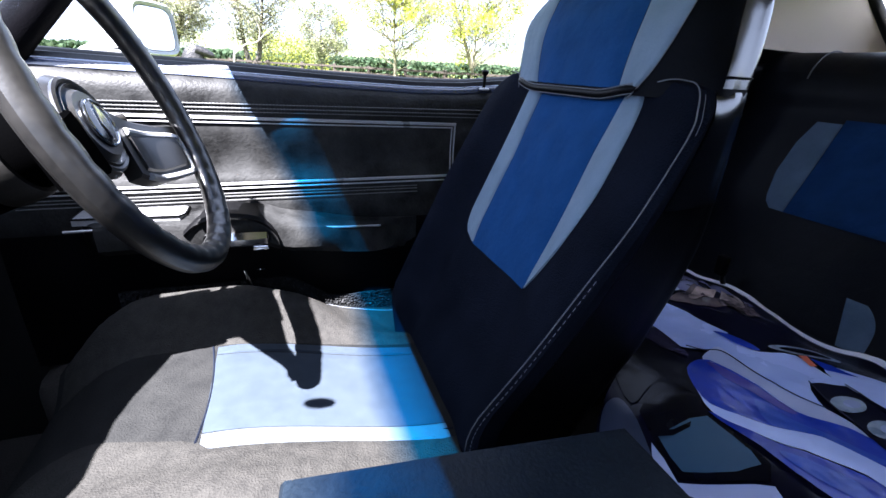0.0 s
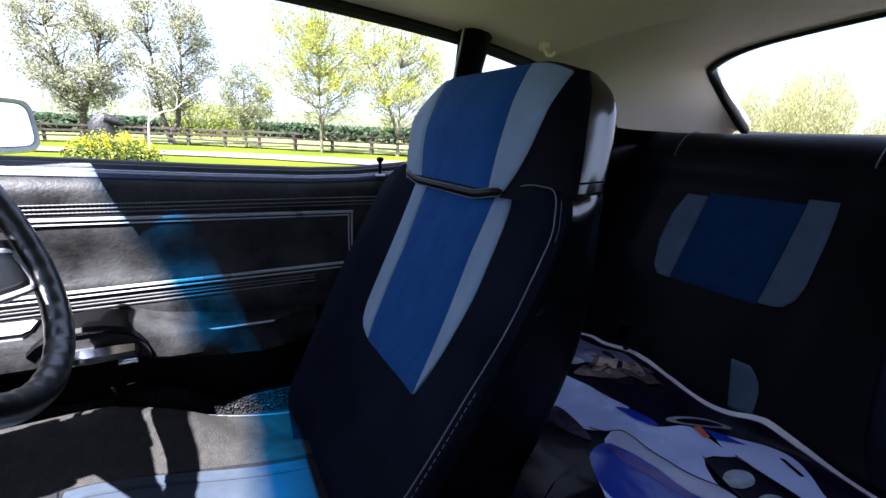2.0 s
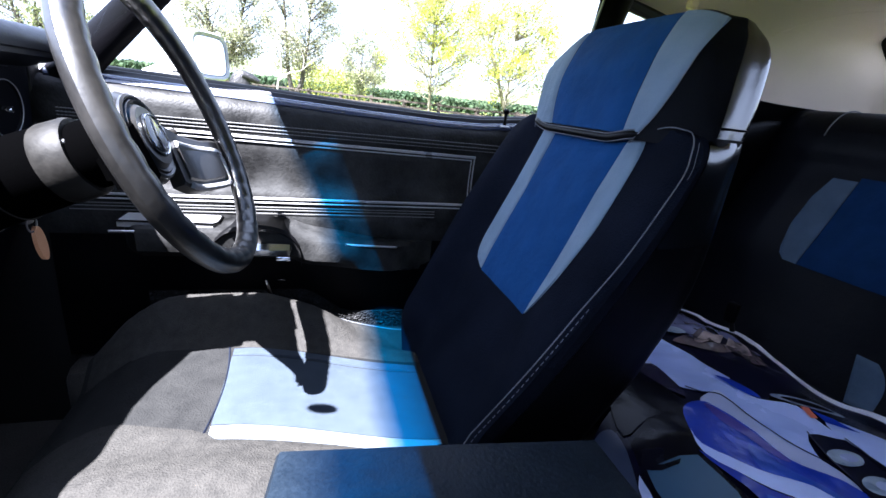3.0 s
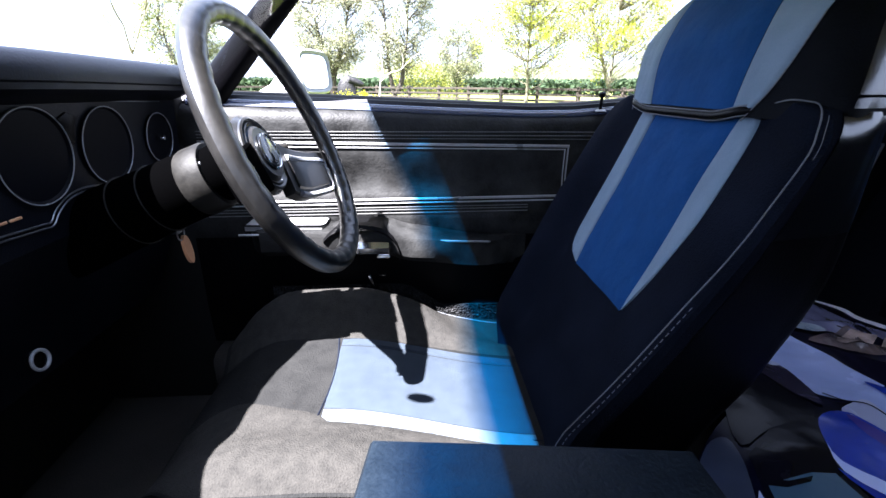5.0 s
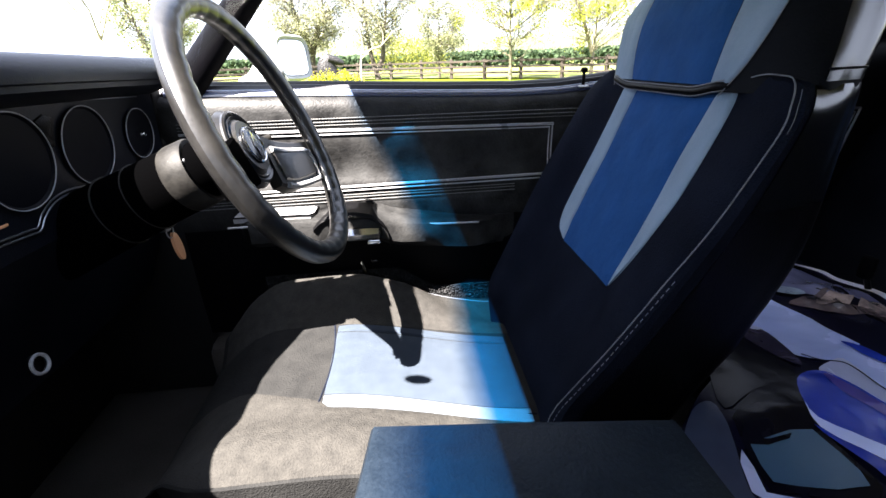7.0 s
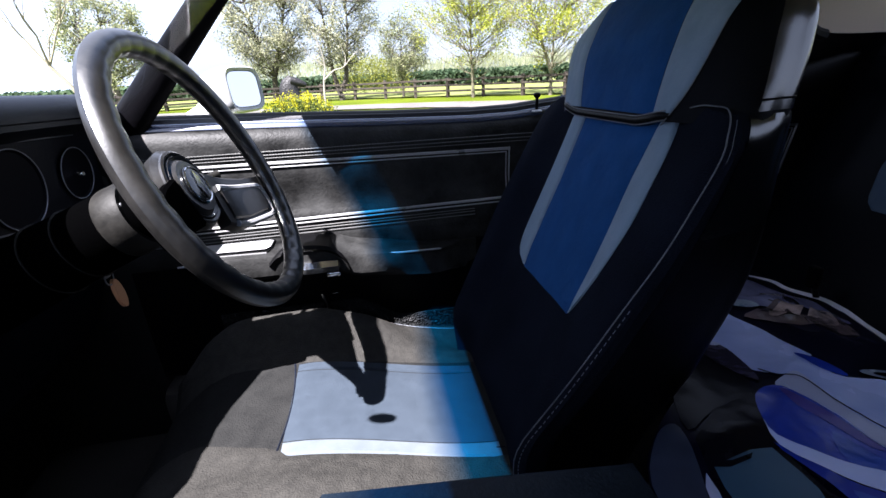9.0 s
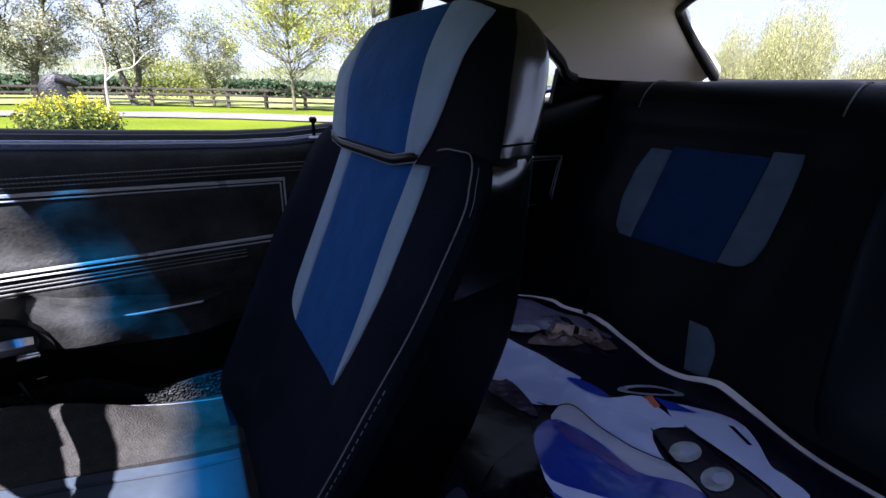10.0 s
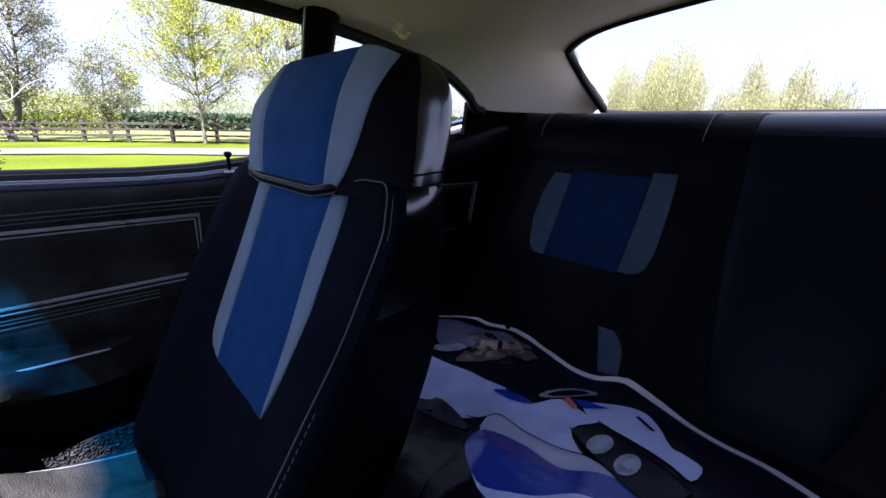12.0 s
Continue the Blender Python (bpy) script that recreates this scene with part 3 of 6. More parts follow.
for way, r in (([(-1.2, 17.5, 1.1), (-0.8, 17.48, 1.42), (-0.45, 17.5, 1.52), (0.0, 17.5, 1.95), (0.48, 17.5, 2.2)], 0.03), ([(-0.4, 17.5, 1.55), (-0.35, 17.6, 1.9), (-0.5, 17.6, 2.3)], 0.014), ([(-1.14, 17.5, 1.6), (-1.6, 17.4, 2.0), (-1.9, 17.4, 2.6)], 0.018), ([(-0.05, 17.5, 1.93), (0.2, 17.55, 1.95), (0.5, 17.6, 2.02)], 0.01), ([(-1.3, 17.5, 2.5), (-1.1, 17.5, 2.8), (-1.0, 17.5, 3.1)], 0.01)):
    part("branch", tube(spline(way, 12), [lerp(r, 0.005, k / 12) for k in range(13)], 6), PALE_BARK, sapling)


crowned((-14.2, 31.0, 0), [[(0, 0, -0.05), (0.05, 0, 1.0), (0.0, 0, 2.2), (0.2, 0, 5.4)], [(0.02, 0, 1.0), (-0.5, 0, 2.0), (-0.9, 0, 3.4), (-1.1, 0, 4.6)]], (0.0, 0, 4.1), 2.5, 2.7, 120, 15000, 17, BARK, LEAF_MID, 0.065, 0.22, 0.15,
        "broad green tree beside the far end of the driveway", low=1.3)
tree((-12.3, 24.6, 0), 8.0, 0.55, SPRING_BARK, LEAF_SPRING, 40, 18, 0.3, 0.03, 0.09, "bare leaning winter tree at the lawn's edge", fork=1, lean=-1.4)
hill = grid(lambda u, v: (lerp(-900, 500, u), 560 + 60 * v, (9 + 9 * noise.noise((u * 9, 0, 1)) + 5 * noise.noise((u * 31, 0, 4))) * math.sin(math.pi * min(1, v * 0.5 + 0.02)) - 1), 120, 6)
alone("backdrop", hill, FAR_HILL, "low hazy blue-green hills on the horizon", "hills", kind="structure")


def willow(at, height, half, leaves, seed, label):
    """Many fanned upright shoots from a short stool, with narrow pale leaves along them."""
    rng = np.random.default_rng(seed)
    root = thing("tree", at, label, "tree")
    shoots, pts = [], []
    for k in range(70):
        turn, r = rng.uniform(0, 6.28), math.sqrt(rng.uniform(0, 1))
        top = Vector(at) + Vector((half * r * math.cos(turn), half * r * math.sin(turn), 1.02 * height * (1 - 0.5 * r * r) * rng.uniform(0.84, 1.02)))
        foot = Vector(at) + Vector((0.25 * half * r * math.cos(turn), 0.25 * half * r * math.sin(turn), 0))
        bow = foot.lerp(top, 0.5) + Vector((0.22 * half * r * math.cos(turn), 0.22 * half * r * math.sin(turn), -0.1))
        way = spline([foot, bow, top], 6)
        shoots.append(tube(way, [0.03 - 0.004 * j for j in range(7)], 4))
        for j in range(leaves // 11):
            t = rng.uniform(0.12, 1.0) ** 0.8
            i = min(5, int(t * 6))
            p = way[i].lerp(way[i + 1], t * 6 - i)
            pts.append((p + Vector(rng.normal(scale=0.2 + 0.06 * half, size=3)), (way[i + 1] - way[i]).normalized()))
    part("shoots", join(*shoots), SPRING_BARK, root)
    v, f = [], []
    for p, d in pts:
        if p.z < 0.1:
            continue
        a = (d + Vector(rng.normal(scale=0.35, size=3))).normalized()
        b = a.cross(Vector(rng.normal(size=3))).normalized()
        n, q = rng.uniform(0.05, 0.13), rng.uniform(0.007, 0.014)
        k = len(v)
        v += [tuple(p - a * n), tuple(p + b * q), tuple(p + a * n), tuple(p - b * q)]
        f.append((k, k + 1, k + 2, k + 3))
    part("crown", (v, f), LEAF_GOLD, root, "", 0)


def bush(at, rx, ry, h, seed):
    rng = np.random.default_rng(seed)
    root = thing("bush", at, "low rounded bush with yellow new shoots on the lawn", "bush")
    pts, stems = [], []
    for k in range(170):
        a, r = rng.uniform(0, 6.28), math.sqrt(rng.uniform(0, 1))
        top = Vector(at) + Vector((rx * r * math.cos(a), ry * r * math.sin(a), h * (0.3 + 0.7 * math.sqrt(max(0.0, 1 - r * r)) * rng.uniform(0.75, 1.15))))
        foot = Vector(at) + Vector((rx * r * 0.5 * math.cos(a), ry * r * 0.5 * math.sin(a), 0))
        stems.append(tube([foot, foot.lerp(top, 0.6), top], [0.012, 0.009, 0.004], 4))
        for j in range(80):
            t = rng.uniform(0.15, 1.0)
            pts.append(foot.lerp(top, t) + Vector(rng.normal(scale=0.085, size=3)))
    part("stems", join(*stems), BARK, root)
    part("leaves", leaf_cloud([p for p in pts if p.z > 0.02], 0.036, rng, 0.6), BUSH_TOP, root, "", 0)
    tips = []
    for k in range(130):
        a, r = rng.uniform(0, 6.28), math.sqrt(rng.uniform(0, 1))
        c = Vector(at) + Vector((rx * r * math.cos(a), ry * r * math.sin(a), h * (0.34 + 0.72 * math.sqrt(max(0.0, 1 - r * r)) * rng.uniform(0.85, 1.15))))
        tips += [c + Vector((rng.normal(scale=0.02), rng.normal(scale=0.02), 0.032 * j - 0.07 + rng.normal(scale=0.015))) for j in range(9)]
    part("shoots", leaf_cloud(tips, 0.026, rng, 0.7), SHOOT, root, "bright yellow new shoots", 0)


bush((-1.52, 12.2, 0), 0.88, 0.75, 0.61, 21)

bust_rings = [[Vector((-2.1 + ox + w * math.cos(a), 14.6 + 0.6 * w * math.sin(a), z)) for a in (6.283 * k / 14 for k in range(14))]
              for z, ox, w in ((0.82, 0.0, 0.3), (0.95, -0.02, 0.29), (1.1, -0.04, 0.26), (1.24, -0.02, 0.22), (1.36, 0.04, 0.19), (1.45, 0.06, 0.12), (1.5, 0.02, 0.04))]
snout = tube([(-2.05, 14.6, 1.34), (-1.9, 14.6, 1.3), (-1.72, 14.6, 1.2), (-1.66, 14.6, 1.16)], [0.16, 0.14, 0.1, 0.06], 10)
mane = tube([(-2.3, 14.6, 0.95), (-2.3, 14.6, 1.15), (-2.22, 14.6, 1.35), (-2.06, 14.6, 1.5)], [0.09, 0.1, 0.09, 0.05], 8)
alone("statue", moved(join(loft(bust_rings), snout, mane, rbox(-2.4, -1.8, 14.3, 14.9, 0, 0.83, 0.02)), Matrix.Translation((-1.98, 14.6, 0)) @ Matrix.Diagonal((1.05, 0.95, 0.84, 1)) @ Matrix.Translation((2.1, -14.6, 0))), BRONZE, "dark bronze animal head bust on a plinth behind the bush", "statue")


def hedge(name, line, h, depth, n, size, material, label, seed, wobble=0.25, sliver=0.0):
    rng = np.random.default_rng(seed)
    pts = []
    s = spline(line, 80)
    for k in range(n):
        i = rng.integers(0, 80)
        p = s[i].lerp(s[i + 1], rng.uniform())
        top = h * (1 + wobble * noise.noise((p.x * 0.35, p.y * 0.35, seed)) + 0.5 * wobble * noise.noise((p.x * 1.7, p.y * 1.7, seed)))
        pts.append(p + Vector((rng.normal(scale=0.4), rng.normal(scale=depth), top * rng.uniform(0, 1) ** 0.7)))
    geo = leaf_cloud(pts, size, rng, 0.7)
    if sliver:
        geo = ([], [])
        for p in pts:
            lean, n0, w = Vector((rng.normal(scale=0.12), 0, 1)), size * rng.uniform(0.6, 1.5), size * sliver
            k = len(geo[0])
            geo[0].extend([tuple(p - lean * n0), tuple(p + Vector((w, 0, 0))), tuple(p + lean * n0), tuple(p - Vector((w, 0, 0)))])
            geo[1].append((k, k + 1, k + 2, k + 3))
    tagged(alone(name, geo, material, label, "hedge", smooth=0), kind="stuff")


hedge("hedge", [(-60, 48, 0), (-20, 50, 0), (10, 50, 0), (50, 40, 0)], 1.55, 0.6, 26000, 0.22, HEDGE, "clipped dark green shelter hedge across the paddock", 41, 0.1)
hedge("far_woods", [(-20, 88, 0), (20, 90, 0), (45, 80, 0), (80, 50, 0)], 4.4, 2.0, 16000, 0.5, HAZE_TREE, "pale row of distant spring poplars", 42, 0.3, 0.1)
hedge("shrubs", [(-1.4, 36, 0), (0.3, 36.6, 0), (2.0, 36.5, 0), (3.4, 36, 0)], 2.7, 0.6, 6000, 0.06, SHRUB, "soft yellow-green shrubs standing behind the fence", 43, 0.5)
for k, (ty, th, hw, n, sd) in enumerate(((17.2, 5.1, 1.1, 3000, 51), (15.4, 5.5, 0.9, 2600, 52), (13.2, 5.4, 1.6, 5200, 53), (15.0, 3.0, 1.9, 3000, 58), (9.3, 4.4, 0.7, 1500, 54), (10.2, 3.0, 0.9, 1400, 59), (7.2, 3.9, 0.9, 1800, 55), (8.2, 2.6, 1.2, 1500, 60), (5.2, 2.6, 1.3, 1500, 61), (1.0, 4.4, 1.4, 2200, 56), (-3.5, 5.0, 1.5, 2200, 57))):
    willow((32 + 0.8 * math.sin(k * 2.3), ty, 0), 1.22 * th, 1.1 * hw, n, sd, "golden upright willow tree in the far garden" if th > 3.5 else "low golden willow shrub in the far garden")
tree((32, 5.8, 0), 4.7, 0.5, SPRING_BARK, LEAF_GOLD, 40, 62, 0.1, 0.05, 0.08, "bare twiggy winter tree in the far garden", fork=3)


# ---- the car: shell, roof, glass ----
TOP_EDGE = spline([(-0.075, 0.9, 1.225), (-0.04, 0.885, 1.252), (0.05, 0.882, 1.266), (0.25, 0.88, 1.267), (0.58, 0.884, 1.243),
                   (0.79, 0.9, 1.212), (0.95, 0.91, 1.176), (1.05, 0.925, 1.128), (1.13, 0.945, 1.088), (1.4, 0.955, 1.082), (1.66, 0.93, 1.078)], 60)
BACK_EDGE = spline([(-0.15, YC, 1.3), (0.3, YC, 1.335), (0.7, YC, 1.345), (1.0, YC, 1.335), (1.27, YC, 1.322), (1.295, 0.45, 1.309),
                    (1.35, 0.72, 1.294), (1.42, 0.868, 1.272), (1.47, 0.9, 1.245), (1.56, 0.888, 1.165), (1.66, 0.872, 1.083)], 60)


def liner_fn(u, v):
    a, b = TOP_EDGE[round(v * 60)], BACK_EDGE[round(v * 60)]
    p = a.lerp(b, u)
    return (p.x, p.y, p.z + 0.045 * math.sin(math.pi * u) * (1 - ease(0.6, 1.0, v) * 0.6))


half = slab(liner_fn, 14, 60, (0, 0, 0.012))
alone("ceiling", join(half, mirrored(half)), LINER, "cream vinyl headlining over the cabin", "headlining", kind="structure")
seams = []
for v in (0.17, 0.33, 0.5, 0.62):
    seams.append(tube([Vector(liner_fn(u / 14, v)) + Vector((0, 0, 0.0006)) for u in range(15)], 0.0011, 5))
for s in seams:
    alone("trim", join(s, mirrored(s)), LINER, "stitched seam across the cream headlining", "seam", kind="structure")
body = thing("car", (0.4, YC, 0.2), "white painted steel body shell of the coupe", "car")
shell = slab(lambda u, v: Vector(liner_fn(u, v)) + Vector((0, 0, 0.03)) + Vector((0, 0.02 * (1 - u), 0)), 14, 60, (0, 0, 0.012))
part("roof", join(shell, mirrored(shell)), PAINT, body)


def skin_fn(u, v):
    x = lerp(-0.75, 1.9, u)
    z = lerp(0.2, table(x, SILL) - 0.012, v)
    return (x, 1.065 + 0.05 * math.sin(math.pi * v), z)


skin = slab(skin_fn, 24, 10, (0, 0.006, 0))
# unseen bar above the rear window, added to keep sun off the pillar
part("rear_sun_block", tube([p + Vector((0.034, 0, 0.034)) for p in BACK_EDGE[20:44]], 0.022, 10), PAINT, body)
part("side_panel", skin, PAINT, body)
part("side_panel", mirrored(skin), PAINT, body)
part("rear_deck", slab(lambda u, v: (lerp(1.72, 2.4, v), lerp(-0.75, 1.07, u), 1.045 - 0.09 * v), 6, 4, (0, 0, -0.01)), PAINT, body)
part("bulkhead", rbox(-0.78, -0.75, -0.75, 1.07, 0.2, 0.98, 0.004), RUBBER, body)
part("boot_wall", rbox(1.75, 1.78, -0.75, 1.07, 0.2, 1.05, 0.004), RUBBER, body)
for y0 in (0.962, 2 * YC - 1.0):
    part("kick_panel", rbox(-0.75, -0.45, y0, y0 + 0.038, 0.24, 0.99, 0.006), RUBBER, body)
alone("floor", rbox(-0.75, 1.75, -0.72, 1.04, 0.18, 0.24, 0.01), MAT_FLOOR, "dark grey carpeted car floor", "floor", kind="structure")

for y0, y1 in ((0.9, 1.045), (2 * YC - 1.045, 2 * YC - 0.9)):
    alone("sill", rbox(-0.46, 1.74, y0, y1, 0.23, 0.4, 0.03), MAT_FLOOR, "dark carpeted door sill along the floor", "door sill", kind="structure")

# window surrounds
surround = tube([p + Vector((0, 0.0, -0.006)) for p in TOP_EDGE[:49]], 0.013, 8)
alone("trim", surround, RUBBER, "black rubber seal along the side window top", "seal", kind="structure")
alone("trim", mirrored(surround), RUBBER, "black rubber seal along the side window top", "seal", kind="structure")
edge = BACK_EDGE[24:]
ring_pts = edge + [Vector((lerp(1.66, 1.72, 1 - abs(2 * k / 12 - 1)), lerp(0.872, 2 * YC - 0.872, k / 12), 1.078)) for k in range(1, 12)] + [Vector((p.x, 2 * YC - p.y, p.z)) for p in reversed(edge[1:])]
alone("trim", tube(ring_pts, [0.008 + 0.006 * ease(1.33, 1.45, p.x) for p in ring_pts], 10, True), RUBBER, "black rubber seal round the rear window", "seal", kind="structure")


def back_glass_fn(u, v):
    p = edge[round(v * 36)]
    y = lerp(p.y, 2 * YC - p.y, u)
    return (p.x + 0.03 * v * math.sin(math.pi * u), y, p.z + 0.002)


alone("window_1", grid(back_glass_fn, 10, 36), BACK_PANE, "wide sloping clear rear window", "rear window", kind="structure")


def screen_fn(u, v):
    s = 2 * u - 1
    top = Vector((-0.15 + 0.07 * s * s, YC + 0.72 * s, 1.287 - 0.043 * s * s))
    low = Vector((-0.66 + 0.28 * s * s, YC + 0.8 * s, 1.0))
    return low.lerp(top, v)


alone("window_2", grid(screen_fn, 24, 16), SCREEN, "curved windscreen with a blue shade band along the top", "windscreen", kind="structure")
# out of view; placed to cast the oval shadow on the driver's cushion
alone("mirror_mount", turned([(0.001, -0.006), (0.012, -0.006), (0.014, 0.0), (0.012, 0.006), (0.001, 0.006)], 16,
                             Matrix.Translation((-0.262, 0.286, 1.172)) @ Matrix.Rotation(0.4, 4, "Y") @ Matrix.Diagonal((1.9, 0.75, 1, 1))), PLASTIC,
      "small black oval mirror mount stuck on the windscreen", "mirror mount")
alone("trim", tube([Vector(screen_fn(k / 24, 1.0)) + Vector((0.014, 0, 0.004)) for k in range(25)], 0.018, 10), LINER, "cream trimmed rail above the windscreen", "header rail", kind="structure")
# corner slabs added and shifted to cut the sun patch on the door
for flip in (False, True):
    shade_gusset = slab(lambda u, v: (lerp(-0.07, -0.171, v), lerp(0.807, 0.9, u), lerp(1.268, 1.2075, v)), 8, 8, (0.006, 0, 0.012))
    alone("pillar", mirrored(shade_gusset) if flip else shade_gusset, VINYL, "black windscreen corner slab added to cut the sun", "pillar", kind="structure")
for m in (False, True):
    low, top = Vector((-0.443, 1.003, 0.935)), Vector((-0.11, 0.902, 1.252))
    rings = []
    for k in range(13):
        c = low.lerp(top, k / 12)
        fwd = Vector((0.66, 0, -0.75)).normalized()
        w = lerp(0.033, 0.024, k / 12)
        rings.append([c + fwd * w * math.cos(a) * (1.1 if math.cos(a) > 0 else 1) + Vector((0, 0.017 * math.sin(a), 0)) for a in (6.2832 * j / 12 for j in range(12))])
    g = loft(rings)
    alone("pillar", mirrored(g) if m else g, VINYL, "black trimmed windscreen pillar", "pillar", kind="structure")
    # the post between the door window and the rear side window
    rings = []
    for k in range(9):
        t = k / 8
        c = Vector((lerp(0.625, 0.618, t), lerp(0.975, 0.868, t), lerp(0.96, 1.262, t)))
        w = 0.033 + 0.012 * ease(0.8, 1.0, t)
        rings.append([c + Vector((w * math.cos(a), 0.02 * math.sin(a), 0)) for a in (6.2832 * j / 12 for j in range(12))])
    for up, share in ((0.011, 0.95), (0.02, 0.8), (0.027, 0.58), (0.031, 0.3), (0.0325, 0.08)):
        rings.append([Vector((0.618, 0.868 - 0.35 * up, 1.262 + up)) + Vector((0.045 * share * math.cos(a), 0.02 * share * math.sin(a), 0)) for a in (6.2832 * j / 12 for j in range(12))])
    g = loft(rings)
    alone("pillar", mirrored(g) if m else g, VINYL, "black padded post between the side windows", "pillar", kind="structure")
    strip = tube([(lerp(0.587, 0.582, k / 8), lerp(0.965, 0.858, k / 8), lerp(0.97, 1.25, k / 8)) for k in range(9)], 0.003, 6)
    alone("trim", mirrored(strip) if m else strip, SATIN, "thin metal strip down the window post", "strip", kind="structure")

    def side_glass(x0, x1):
        def fn(u, v):
            x = lerp(x0, x1, u)
            zt = max(table(x, [(p.x, p.z) for p in TOP_EDGE[:49]]), table(x, SILL) + 0.002)
            z = lerp(table(x, SILL) - 0.01, zt, v)
            return (x, glass_y(z) + 0.008, z)
        return fn

    for x0, x1, n in ((-0.36, 0.6, "window_3"), (0.65, 1.13, "window_4")):
        def front_fn(u, v, fn=side_glass(x0, x1), x0=x0):
            p = Vector(fn(u, v))
            if x0 < 0:
                lim = -0.355 + (p.z - 0.985) * 1.13
                p.x = max(p.x, min(lim, -0.07))
            return p
        g = grid(front_fn, 20, 8)
        alone(n, mirrored(g) if m else g, PANE if x0 < 0 else BACK_PANE, "clear side window glass of the coupe", "side window", kind="structure")


# ---- doors and side trim ----
def along(z, y0, x0, x1, bulge=0.0):
    return [(x0 + (x1 - x0) * k / 30, y0, z if not callable(z) else z(x0 + (x1 - x0) * k / 30)) for k in range(31)]


PROFILE = [(1.04, -0.02), (1.0, -0.02), (0.985, -0.022), (0.9765, -0.0275), (0.97, -0.035), (0.9655, -0.044), (0.963, -0.054), (0.9618, -0.065), (0.9615, -0.0755), (0.9665, -0.0915),
           (0.9645, -0.098), (0.9635, -0.108), (0.967, -0.125), (0.971, -0.145), (0.9735, -0.165), (0.9715, -0.18), (0.9655, -0.193), (0.959, -0.205), (0.9605, -0.224), (0.9605, -0.236),
           (0.957, -0.242), (0.957, -0.252), (0.958, -0.29), (0.957, -0.36), (0.956, -0.46), (0.96, -0.56), (1.04, -0.57)]
PAD_END = 22
SIDE_PROFILE = [(1.04, -0.02), (1.0, -0.02), (0.985, -0.022), (0.97, -0.032), (0.962, -0.048), (0.961, -0.075), (0.966, -0.095), (0.968, -0.15),
                (0.968, -0.2), (0.962, -0.225), (0.958, -0.26), (0.957, -0.36), (0.956, -0.46), (0.96, -0.56), (1.04, -0.57)]


def door_fn(u, row):
    x = lerp(-0.46, 0.6, u)
    y, dz = PROFILE[row]
    top = table(x, SILL) - 0.006
    return (x, y + 0.0012 * noise.noise((x * 16, row * 0.6, 4)), top + dz if dz > -0.06 else 0.966 + dz)


def trim_line(z0, z1, x0, x1, y, r):
    return tube([(lerp(x0, x1, k / 12), y, lerp(z0, z1, k / 12)) for k in range(13)], r, 6)


def cord(z0, z1, x0, x1, y, r):
    """A raised line of close stitches along the door."""
    n = 320
    return tube([(lerp(x0, x1, k / n), y, lerp(z0, z1, k / n)) for k in range(n + 1)], [r * (1.25 if k % 2 else 0.6) for k in range(n + 1)], 5)


def band(z0, z1, x0, x1, y, tall, proud=0.0022):
    """A flat strip with rounded edges along the door."""
    rows = []
    for k in range(13):
        x, z = lerp(x0, x1, k / 12), lerp(z0, z1, k / 12)
        rows.append([(x, y + 0.006, z + tall / 2), (x, y, z + tall / 2), (x, y - proud, z + tall * 0.3), (x, y - proud, z - tall * 0.3), (x, y, z - tall / 2), (x, y + 0.006, z - tall / 2)])
    return loft(rows)


